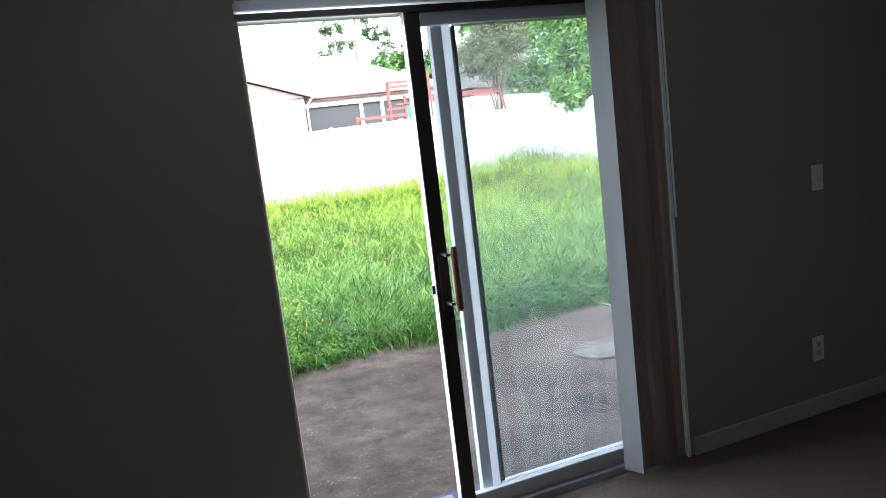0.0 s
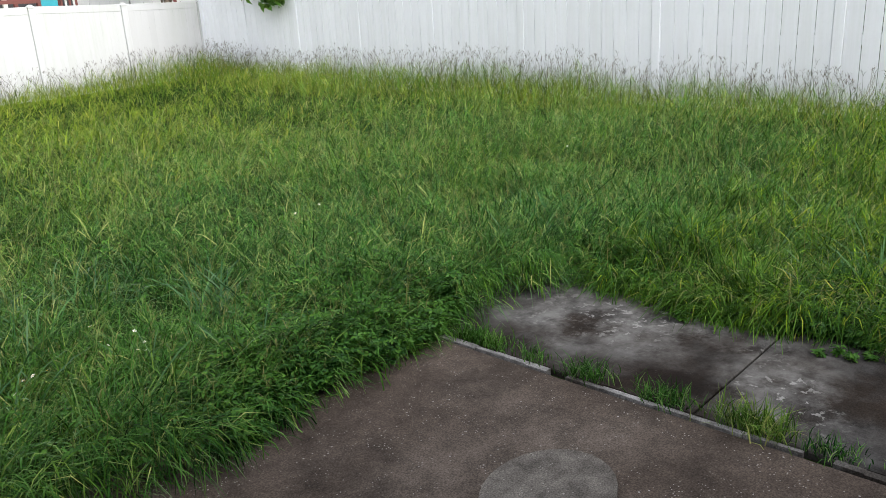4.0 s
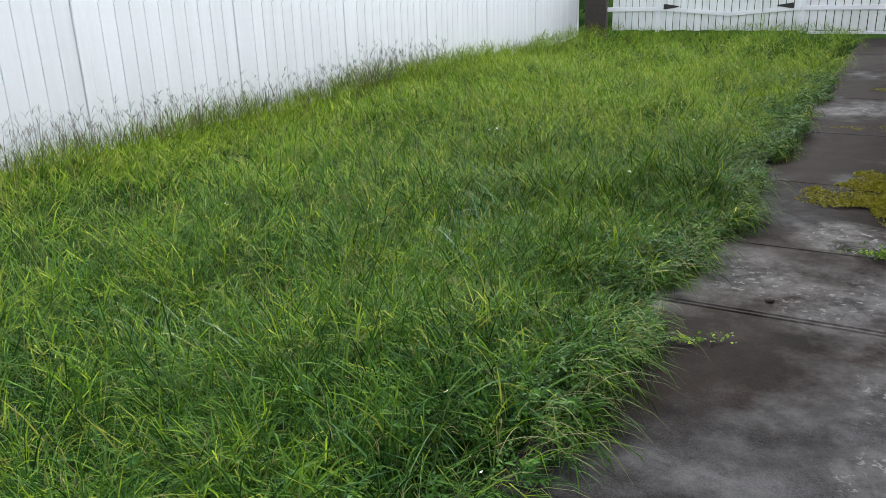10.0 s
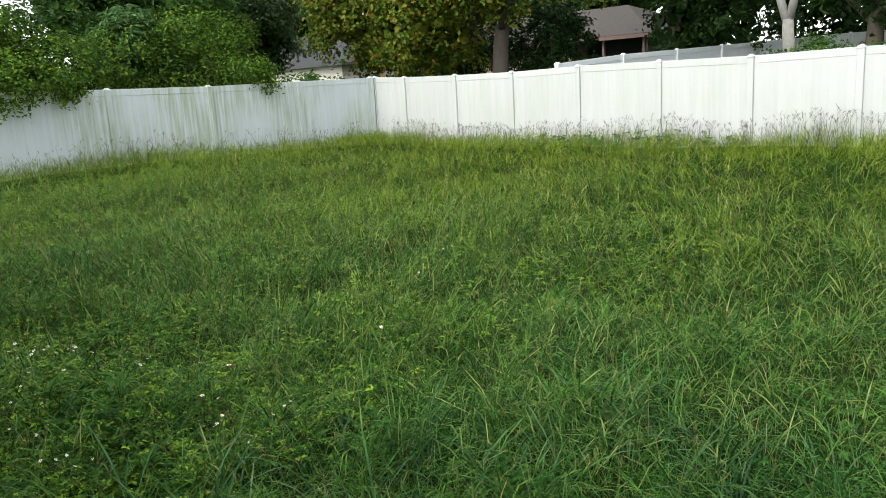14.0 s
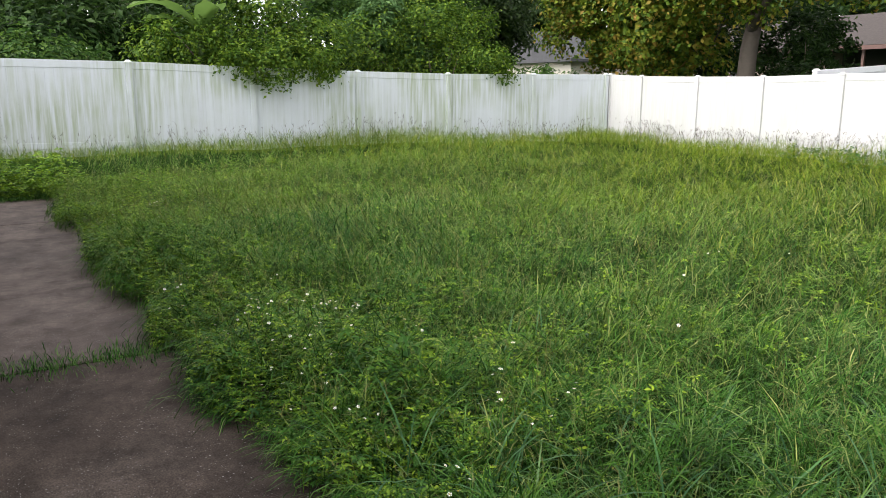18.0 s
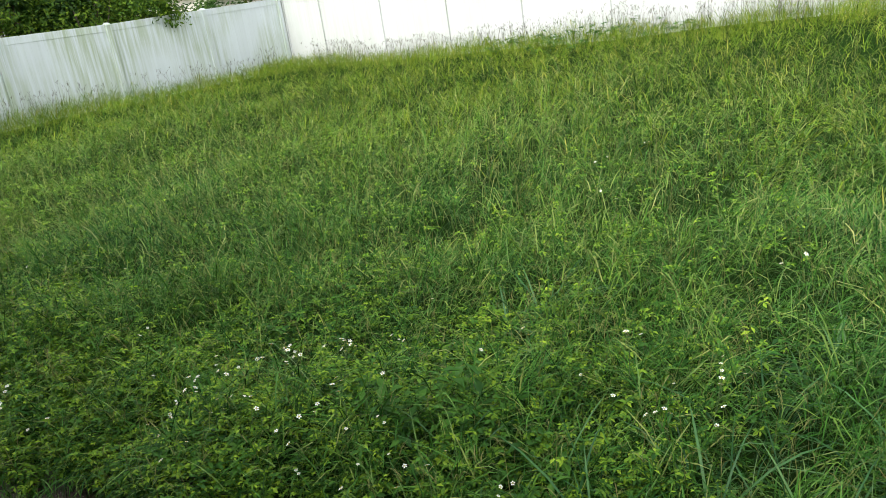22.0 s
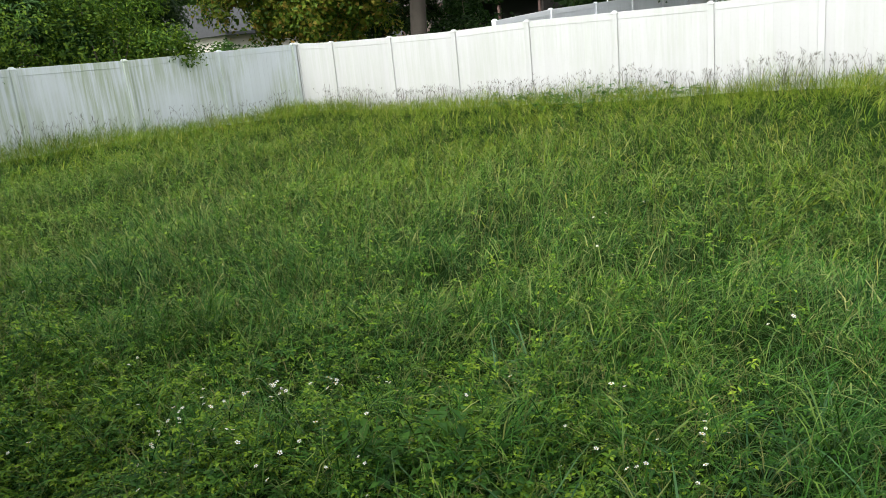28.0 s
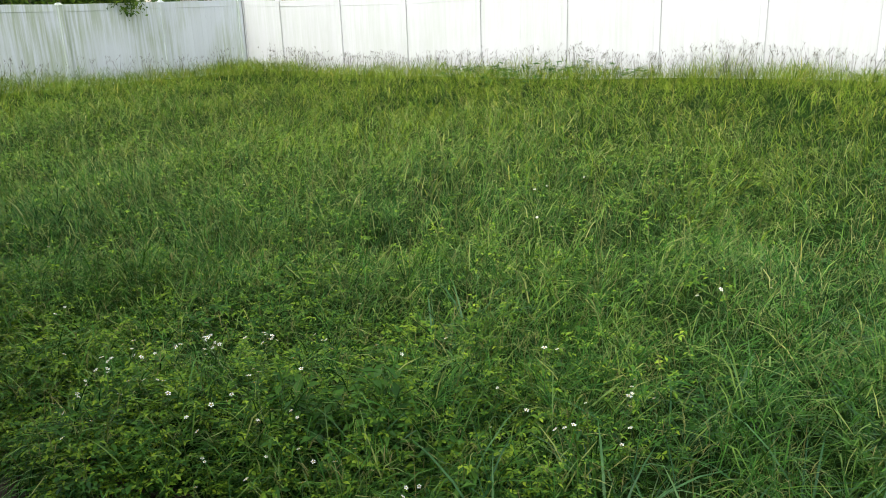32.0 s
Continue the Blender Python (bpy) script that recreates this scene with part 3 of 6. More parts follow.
def slab(parent, x0, x1, y0, y1, top, mat, thick=0.14, name="slab", bevel=0.008):
    px, py, pz = parent.matrix_basis.translation
    return part(name, box(x0 - px, x1 - px, y0 - py, y1 - py, top - thick - pz, top - pz, bevel), mat, parent)


for x0, x1, y1 in ((-9.0, -6.81, 2.72), (-6.79, -1.47, 2.74), (-1.43, 3.20, 2.95)):
    slab(patio, x0, x1, 0.07, y1, PZ, M_PATIO if x0 > -1.5 else M_PATIO_WEST)
kr = random.Random(4)
ky = 0.3
while ky < 2.85:
    kl = kr.uniform(0.05, 0.24)
    slab(patio, 3.222 - kr.uniform(0.004, 0.018), 3.222 + kr.uniform(0.010, 0.026), ky, ky + kl, PZ + kr.uniform(0.0012, 0.004), M_KERB, name="pale_edge", bevel=0.001)
    ky += kl + kr.choice((0.0, 0.0, 0.0, 0.002, 0.10))
bm = bmesh.new()
bmesh.ops.create_cone(bm, cap_ends=True, segments=28, radius1=0.25, radius2=0.245, depth=0.03)
part("round_patch", bm, M_PATCH, patio, "round paler cement patch", at=pose(2.5 + 3, 1.66 - 1.4, 0.0) @ Matrix.Diagonal((1.05, 0.85, 1, 1)))

walkway = thing("pavement", (3.9, -6, -0.12), "stained grey concrete walkway slabs beside the house", "walkway", kind="structure")
cuts = [3.1, 1.54, -0.085, -1.84, -1.88, -2.95, -4.6, -6.6, -8.8, -11.2, -13.6, -16.6]


def wall_line(y):
    """The x of the house's side wall, which stands a little off square."""
    return 3.384 - 0.048 * max(0.0, -y)


for a, b in zip(cuts, cuts[1:]):
    za, zb = [(-0.115 + 0.25 * min(1, max(0, (-4 - v) / 12.5))) for v in (a, b)]
    bm = box(0, 1, 0, 1, -0.14, 0.0)
    for v in bm.verts:
        y = (a - 0.005) if v.co.y > 0.5 else (b + 0.005)
        x = (4.62 - 0.018 * max(0.0, -y)) if v.co.x > 0.5 else (3.28 if a > 0.1 else wall_line(y) - 0.01)
        v.co = (x - 3.9, y + 6, v.co.z + 0.12 + (za if v.co.y > 0.5 else zb))
    bmesh.ops.bevel(bm, geom=bm.edges[:], offset=0.006, segments=1, affect="EDGES")
    part("slab", bm, M_STRIP, walkway)

HX = 3.38
house = thing("house", (0, 0, -0.1), "single storey house with pink-grey stucco walls", "house", kind="structure")


def hpart(name, x0, x1, y0, y1, z0, z1, mat, bevel=0.0, label=""):
    return part(name, box(x0, x1, y0, y1, z0 + 0.1, z1 + 0.1, bevel), mat, house, label)


DL, DR, DT = -0.02, 1.66, 2.035
for x0, x1, face, z0 in ((-9.5, DL, 0.05, -0.25), (DR, HX - 0.004, -0.012, -0.25), (DL, DR, 0.05, DT)):
    hpart("wall_back", x0, x1, -0.06, face, z0, 2.55, M_STUCCO)
bm = box(HX - 0.16, HX - 0.002, -15, -0.062, -0.15, 2.65)
for v in bm.verts:
    v.co.x -= 0.048 * -v.co.y
part("wall_side", bm, M_STUCCO, house)
hpart("corner_trim", HX - 0.032, HX + 0.028, -0.07, -0.004, -0.2, 2.55, M_TRIM, 0.007, "pale grey smooth corner trim")
hpart("wall_far", -9.66, -9.5, -15, 0.05, -0.25, 2.55, M_STUCCO)
hpart("wall_front", -9.5, HX - 0.16, -15, -14.84, -0.25, 2.55, M_STUCCO)
part("roof", prism([(-10.2, 2.65), (HX + 0.55, 2.65), (HX + 0.55, 2.78), (-3, 4.6), (-10.2, 2.78)], -15.6, 0.55), M_ROOF_BROWN, house)
part("fascia", box(-10.2, HX + 0.55, 0.552, 0.58, 2.62, 2.80), M_TRIM, house)

wall_in = thing("wall_north", (0, -0.14, 0), "dark grey-beige painted interior wall around the sliding door", "wall", kind="structure")
for x0, x1, z0 in ((-3.4, DL, 0), (DR, 3.2, 0), (DL, DR, DT)):
    part("wall_panel", box(x0, x1, 0, 0.076, z0, 2.44), M_WALL_IN, wall_in)
for nm, b in (("wall_east", (3.2, 3.215, -5.2, -0.14)), ("wall_west", (-3.5, -3.4, -5.2, -0.06)), ("wall_south", (-3.4, 3.2, -5.3, -5.2))):
    tagged(part(nm, box(b[0], b[1], b[2], b[3], 0, 2.44), M_WALL_IN), "grey-beige painted interior wall", "wall", kind="structure")
tagged(part("ceiling", box(-3.5, 3.2, -5.3, -0.07, 2.44, 2.5), M_CEIL), "plain white textured room ceiling", "ceiling", kind="structure")
tagged(part("floor", box(-3.5, 3.2, -5.3, -0.10, -0.2, 0.0), M_CARPET), "short brown carpet on the room floor", "floor", kind="structure")
tagged(part("baseboard", box(DR + 0.03, 3.2, -0.156, -0.141, 0.0, 0.085, 0.004), M_BASE), "painted baseboard along the interior wall", "baseboard", kind="structure")
tagged(part("baseboard", box(-3.4, DL - 0.02, -0.156, -0.141, 0.0, 0.085, 0.004), M_BASE), "painted baseboard along the interior wall", "baseboard", kind="structure")


def wall_plate(x, z, h, toggles, label):
    p = thing("switch_plate", (x, -0.14, z), label, "switch plate")
    part("plate", box(-0.036, 0.036, -0.007, 0.0, -h / 2, h / 2, 0.003), M_PLATE, p)
    if toggles:
        part("toggle", box(-0.006, 0.006, -0.020, -0.006, -0.012, 0.012, 0.002), M_PLATE, p)
    else:
        for s in (-0.02, 0.02):
            part("socket", box(-0.014, 0.014, -0.010, -0.006, s - 0.013, s + 0.013, 0.002), M_BASE, p)
    return p


wall_plate(2.50, 1.13, 0.118, True, "beige light switch plate on the dark wall")
wall_plate(2.46, 0.32, 0.118, False, "beige power outlet plate low on the dark wall")

# ---- sliding door ----
door = thing("door_1", (0.75, -0.02, 0.0), "sliding glass patio door, slid half open, grey frame", "sliding door", kind="structure")


def dpart(name, x0, x1, y0, y1, z0, z1, mat, parent=door, bevel=0.003, label=""):
    return part(name, box(x0 - 0.75, x1 - 0.75, y0 + 0.02, y1 + 0.02, z0, z1, bevel), mat, parent, label)


FR = 1.632
dpart("head_frame", DL, FR, -0.058, 0.052, DT - 0.05, DT, M_BRONZE)
dpart("side_frame", DL, DL + 0.025, -0.058, 0.052, 0.0, DT - 0.05, M_JAMB)
dpart("side_frame", FR - 0.03, FR, -0.058, 0.052, 0.0, DT - 0.05, M_ALU)
dpart("track", DL, FR, -0.058, 0.052, -0.08, 0.012, M_ALU)
for yy in (-0.022, 0.026):
    dpart("track_rail", DL + 0.03, FR - 0.03, yy - 0.003, yy + 0.003, 0.012, 0.03, M_ALU_WHITE, bevel=0)
fixed = new("fixed_panel")
fixed.parent = door
dpart("stile", 0.722, 0.770, 0.010, 0.042, 0.03, DT - 0.05, M_ALU, fixed)
dpart("stile_lip", 0.771, 0.810, 0.020, 0.026, 0.03, DT - 0.05, M_LIP, fixed)
dpart("gasket", 0.811, 0.826, 0.010, 0.036, 0.08, DT - 0.10, M_BLACK, fixed, 0)
dpart("stile", 1.556, 1.600, 0.004, 0.042, 0.03, DT - 0.05, M_ALU, fixed)
dpart("bottom_rail", 0.826, 1.556, 0.010, 0.042, 0.03, 0.075, M_ALU, fixed)
dpart("top_rail", 0.826, 1.556, 0.010, 0.042, DT - 0.10, DT - 0.05, M_ALU, fixed)
pane = dpart("pane", 0.826, 1.556, 0.022, 0.027, 0.075, DT - 0.10, M_GLASS, fixed, 0)
pane.visible_shadow = False
slide = new("sliding_panel")
slide.parent = door
dpart("stile", 0.606, 0.664, -0.044, -0.010, 0.03, DT - 0.05, M_BRONZE, slide)
# the stile's lit side face, its brightness put into a paler strip
dpart("edge_strip", 0.601, 0.606, -0.045, -0.006, 0.03, DT - 0.05, M_ALU_DULL, slide, 0.001, label="pale strip for the lit side face of the stile")
dpart("stile", 1.548, 1.60, -0.044, -0.010, 0.03, DT - 0.05, M_ALU, slide)
dpart("bottom_rail", 0.664, 1.548, -0.044, -0.010, 0.03, 0.085, M_ALU, slide)
dpart("top_rail", 0.664, 1.548, -0.044, -0.010, DT - 0.10, DT - 0.05, M_ALU, slide)
pane = dpart("pane", 0.664, 1.548, -0.029, -0.024, 0.085, DT - 0.10, M_GLASS, slide, 0)
pane.visible_shadow = False
dpart("latch_plate", 0.618, 0.652, -0.052, -0.044, 0.865, 1.085, M_BLACK, slide, 0.002)
dpart("latch", 0.590, 0.603, -0.030, -0.020, 0.93, 0.965, M_BLACK, slide, 0.002)
HB, HZ0, HZ1 = 0.664 - 0.75, 0.865, 1.115
bm = tube([(HB, -0.082, z) for z in (HZ0, HZ0 + 0.01, HZ1 - 0.01, HZ1)], [0.012, 0.016, 0.016, 0.012], 12)
part("pull_handle", bm, M_HANDLE, slide, "dark wooden pull handle")
for zz in (HZ0 + 0.03, HZ1 - 0.03):
    dpart("handle_arm", 0.640, 0.664, -0.104, -0.094, zz - 0.005, zz + 0.005, M_BLACK, slide, 0.001)
    dpart("handle_arm", 0.632, 0.644, -0.104, -0.050, zz - 0.005, zz + 0.005, M_BLACK, slide, 0.001)

jamb = thing("trim", (1.65, -0.1, 0), "brown painted return beside the sliding door", "door trim", kind="structure")
part("return_board", box(FR + 0.002 - 1.65, DR - 0.002 - 1.65, 0.0, 0.15, 0.0, DT - 0.002, 0.004), M_JAMB, jamb)
# the return's lit corner, drawn as a thin white strip
part("corner_bead", box(DR - 1.65 - 0.004, DR - 1.65 + 0.012, -0.046, -0.036, 0, DT, 0.002), M_ALU_WHITE, jamb, "thin white bead for the lit wall corner")

blind = thing("vertical_blind", (1.5, -0.14, 2.06), "stacked grey vertical blind slats beside the door, shaded ones coloured brown", "blind")


def slat(x0, y0, x1, y1, sag, tint):
    """One hanging slat, slightly bowed across its width."""
    bm = bmesh.new()
    d = Vector((x1 - x0, y1 - y0, 0))
    nrm = Vector((-d.y, d.x, 0)).normalized()
    rows = []
    for z in (-0.062, -2.045):
        ring = []
        for side in (0, 1):
            for i in range(6):
                u = i / 5 if side == 0 else 1 - i / 5
                p = Vector((x0 - 1.5, y0 + 0.14, z)) + d * u + nrm * (sag * 4 * u * (1 - u) - 0.0012 * side)
                ring.append(bm.verts.new(p))
        rows.append(ring)
    n = len(rows[0])
    for i in range(n):
        bm.faces.new((rows[0][i], rows[0][(i + 1) % n], rows[1][(i + 1) % n], rows[1][i]))
    bm.faces.new(rows[0])
    bm.faces.new(rows[1][::-1])
    bmesh.ops.recalc_face_normals(bm, faces=bm.faces[:])
    part("slat", bm, tint, blind)


# only the first slat is lit; the others carry painted shade
for s in ((1.350, -0.098, 1.385, -0.182, 0.004, M_SLAT), (1.395, -0.105, 1.475, -0.145, -0.012, M_SLAT_SHADED), (1.455, -0.105, 1.54, -0.16, -0.010, M_SLAT_SHADED), (1.53, -0.15, 1.612, -0.125, 0.008, M_SLAT_SHADED), (1.57, -0.11, 1.648, -0.135, 0.006, M_SLAT_SHADED)):
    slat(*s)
part("headrail", box(DL - 1.498, DR - 1.502, -0.03, 0.02, -0.062, -0.027, 0.004), M_SLAT, blind)
part("wand", tube([(0.155, -0.035, -0.06), (0.155, -0.035, -0.5), (0.155, -0.035, -0.98)], [0.004, 0.005, 0.005], 6), M_ALU_WHITE, blind, "thin white blind wand")

mat_ = thing("doormat", pose(0.52, 0.235, PZ, 0, 0, -4), "dark blue patterned doormat on the patio outside the door", "doormat")
part("pile", box(-0.34, 0.34, -0.14, 0.14, 0, 0.014, 0.004), M_MAT, mat_)
for i in range(6):
    part("stripe", box(-0.30 + i * 0.105, -0.245 + i * 0.105, -0.11, 0.11, 0.014, 0.017), M_MAT_PALE, mat_)

# ---- fences ----
def fence(name, axis, fixed_at, stops, tops, inward, mat, label, board, gap, rail_drop, proud):
    """Posts, rails and boards in line along x or y, seen from the inward side."""
    turn = Matrix.Rotation(0 if axis == "x" else math.pi / 2, 4, "Z")
    o = Vector((0, fixed_at, 0)) if axis == "x" else Vector((fixed_at, 0, 0))
    root = thing(name, Matrix.Translation(o) @ turn, label, "fence")
    post_me = mesh_of("post", box(-0.06, 0.06, -0.06, 0.06, -0.3, 1.0, 0.006), mat)
    cap_bm = bmesh.new()
    bmesh.ops.create_cone(cap_bm, cap_ends=True, segments=4, radius1=0.098, radius2=0.035, depth=0.045, matrix=Matrix.Rotation(math.pi / 4, 4, "Z"))
    cap_bm = box(-0.069, 0.069, -0.069, 0.069, -0.045, -0.020, 0.003, cap_bm)
    cap_me = mesh_of("cap", cap_bm, mat)
    board_me = mesh_of("board", box(-board / 2, board / 2, -0.011, 0.011, 0, 1, 0.003 if gap > 0.003 else 0.0), mat)
    rail_me = mesh_of("rail", box(0, 1, -0.024, 0.024, -0.07, 0.07, 0.004), mat)
    z_of = lambda s: float(ground_z(s, fixed_at)) if axis == "x" else float(ground_z(fixed_at, s))
    for s, top in zip(stops, tops):
        p = part("post", post_me, None, root, at=Matrix.Translation((s, 0, 0)) @ Matrix.Diagonal((1, 1, top - 0.02, 1)))
        c = part("cap", cap_me, None, p)
        c.matrix_basis = Matrix.Translation((0, 0, 1.0 + 0.022 / (top - 0.02))) @ Matrix.Diagonal((1, 1, 1 / (top - 0.02), 1))
    sgn = inward
    for (a, ta), (b, tb) in zip(zip(stops, tops), zip(stops[1:], tops[1:])):
        lo, hi, tl, th = (a, b, ta, tb) if a < b else (b, a, tb, ta)
        length = hi - lo - 0.12
        tilt = math.atan2(th - tl, hi - lo)
        for up in rail_drop:
            zl = (tl - 0.08 - up)
            part("rail", rail_me, None, root, at=Matrix.Translation((lo + 0.06, -0.03 * sgn if proud > 0.02 else 0, zl)) @ Matrix.Rotation(-tilt, 4, "Y") @ Matrix.Diagonal((length / math.cos(tilt), 1, 1 if up == 0 else 0.8, 1)))
        n = max(1, round(length / (board + gap)))
        length -= 0.004
        step = length / n
        for i in range(n):
            s = lo + 0.062 + step * (i + 0.5)
            k = (s - lo) / (hi - lo)
            base = z_of(s) - 0.02
            topz = tl + (th - tl) * k - (0.13 if 0 in rail_drop else 0.02)
            part("board", board_me, None, root, at=Matrix.Translation((s, sgn * proud, base)) @ Matrix.Diagonal(((step - gap) / board, 1, topz - base, 1)))
    return root


FB, FG, FP, GY = 16.80, -13.15, 10.46, -16.88
bx = [FG] + [-11.97, -10.13, -8.31, -6.45, -4.5, -2.63, -0.75, 1.15, 3.06, 4.96, 6.86, 8.7, FP]
bt = [1.88, 1.82, 1.785, 1.765, 1.80, 1.78, 1.76, 1.79, 1.77, 1.77, 1.80, 1.83, 1.80, 1.80]
fence("back_fence", "x", FB, bx, bt, -1, M_VINYL, "bright white vinyl privacy fence along the back of the lawn", 0.15, 0.0006, (0, 1.45), 0.006)
gyy = [16.64, 14.2, 11.66, 9.3, 6.9, 4.49, 2.05, -0.4, -2.9]
fence("side_fence", "y", FG, gyy[0:] , [1.88, 1.85, 1.82, 1.84, 1.88, 1.94, 1.95, 1.95, 1.95], -1, M_VINYL_GREEN, "white vinyl fence streaked green with algae", 0.15, 0.0012, (0, 1.5), 0.006)
py_ = [16.64, 15.0, 13.25, 11.45, 9.62, 7.77, 5.55, 3.3, 1.07, -1.02, -3.10, -5.22, -7.35, -9.6, -11.8, -14.1, -16.6]
fence("plank_fence", "y", FP, py_, [1.83, 1.8, 1.8, 1.82, 1.86, 1.9, 1.9] + [1.88] * 10, 1, M_PLANK, "white painted plank fence with dark gaps between boards", 0.178, 0.009, (0.06, 1.0), 0.036)
# the fence of the yard behind, climbing away
ny = [18.5, 21.6, 24.7, 27.8, 30.9, 33.94]
fence("neighbour_fence", "y", -8.2, ny, [1.93, 2.13, 2.25, 2.37, 2.5, 2.62], 1, M_PLANK, "white vinyl fence of the yard behind, climbing a slope", 0.15, 0.003, (0, 1.5), 0.006)
fence("neighbour_fence", "x", 34.0, [-8.2, -6.1, -4.0, -1.9, 0.2, 2.3], [2.62, 2.66, 2.64, 2.66, 2.68, 2.7], -1, M_PLANK, "white vinyl fence across the far end of the neighbouring yard", 0.15, 0.003, (0, 1.5), 0.006)

# ---- gate ----
gate = thing("gate", (6.5, GY, 0.1), "wide white plank gate with black strap hinges", "gate")
board_me = mesh_of("board", box(-0.070, 0.070, -0.012, 0.012, 0, 2.15, 0.003), M_GATE)
gz0 = 0.16
xs = np.arange(2.62, 9.72, 0.158)
for i, x in enumerate(xs):
    part("board", board_me, None, gate, at=pose(x - 6.5, 0, gz0 + 0.01 * math.sin(i * 1.7)))
for x0, x1, heights in ((8.58, 10.3, (0.52, 1.85)), (5.52, 8.55, (1.85,)), (2.6, 5.49, (0.52, 1.85))):
    for z in heights:
        part("rail", box(x0 - 6.5, x1 - 6.5, 0.012, 0.05, z + 0.06, z + 0.155, 0.004), M_PLANK, gate)
# the middle leaf's rail has sagged where its two halves meet
for xa, za, xb, zb in ((8.54, 0.60, 7.03, 0.47), (7.01, 0.47, 5.55, 0.59)):
    part("sagging_rail", prism([(xa - 6.5, za), (xb - 6.5, zb), (xb - 6.5, zb + 0.085), (xa - 6.5, za + 0.085)], 0.012, 0.05), M_PLANK, gate, "thin white rail sagging in the middle")
part("drop_bolt", box(6.30 - 6.5, 6.325 - 6.5, 0.05, 0.07, 0.55, 0.84, 0.003), M_GREYBOX, gate)
part("sill_rail", box(2.6 - 6.5, 5.4 - 6.5, 0.0, 0.06, 0.10, 0.15, 0.004), M_PLANK, gate)
part("dark_post", box(9.76 - 6.5, 10.28 - 6.5, -0.02, 0.16, -0.1, 1.95, 0.01), M_TIMBER, gate, "dark weathered timber post")
for x, d in ((8.44, -1), (5.69, 1)):
    h = part("hinge", prism([(0, -0.05), (0.03, -0.06), (0.34, -0.012), (0.34, 0.012), (0.03, 0.06), (0, 0.05)], 0.05, 0.062), M_BLACK, gate, at=pose(x - 6.5, 0, 0.68) @ Matrix.Diagonal((-d * -1, 1, 1, 1)))
for x in (5.505, 8.565):
    part("gate_stile", box(x - 6.5 - 0.04, x - 6.5 + 0.04, 0.012, 0.05, 0.12, 1.9, 0.004), M_PLANK, gate)

util = thing("utility_box", (2.85, -14.4, 0.12), "grey utility box on a dark base against the house wall", "utility box")
part("cabinet", box(-0.05, 0.30, -0.22, 0.22, 0.20, 0.55, 0.012), M_GREYBOX, util)
part("base", box(0.02, 0.24, -0.18, 0.18, 0.0, 0.20, 0.01), M_BLACK, util)
part("lid", box(-0.06, 0.33, -0.24, 0.24, 0.55, 0.58, 0.006), M_GREYBOX, util)
pipe = thing("downspout", (2.80, -13.2, 0.05), "white downspout pipe on the house wall", "pipe")
part("pipe", tube([(0, 0, 0.3), (0, 0, 1.2), (0, 0, 2.4)], [0.035] * 3, 8), M_VINYL, pipe, smooth=True)
part("elbow", tube([(0, 0, 0.3), (0.05, 0, 0.16), (0.2, 0, 0.05)], [0.035, 0.036, 0.035], 8), M_VINYL, pipe, smooth=True)

# ---- buildings behind the fences ----
def window(parent, x, y, z, w, h, blind=True, sash=0.5):
    win = new("window")
    win.parent = parent
    win.matrix_basis = Matrix.Translation((x, y, z))
    t = 0.045
    part("frame", box(-w / 2 - t, w / 2 + t, -0.04, 0.02, h, h + t), M_BROWNTRIM, win)
    part("frame", box(-w / 2 - t, -w / 2, -0.04, 0.02, 0, h), M_BROWNTRIM, win)
    part("frame", box(w / 2, w / 2 + t, -0.04, 0.02, 0, h), M_BROWNTRIM, win)
    part("sill", box(-w / 2 - t, w / 2 + t, -0.06, 0.02, -t, 0), M_BROWNTRIM, win)
    part("meeting_rail", box(-w / 2, w / 2, -0.035, 0.0, h * sash - 0.025, h * sash + 0.025), M_BROWNTRIM, win)
    part("upper_pane", box(-w / 2, w / 2, -0.012, -0.004, h * sash + 0.025, h), M_BLIND if blind else M_PANE, win)
    part("lower_pane", box(-w / 2, w / 2, -0.012, -0.004, 0, h * sash - 0.025), M_GREYBOX if blind else M_PANE, win)
    return win


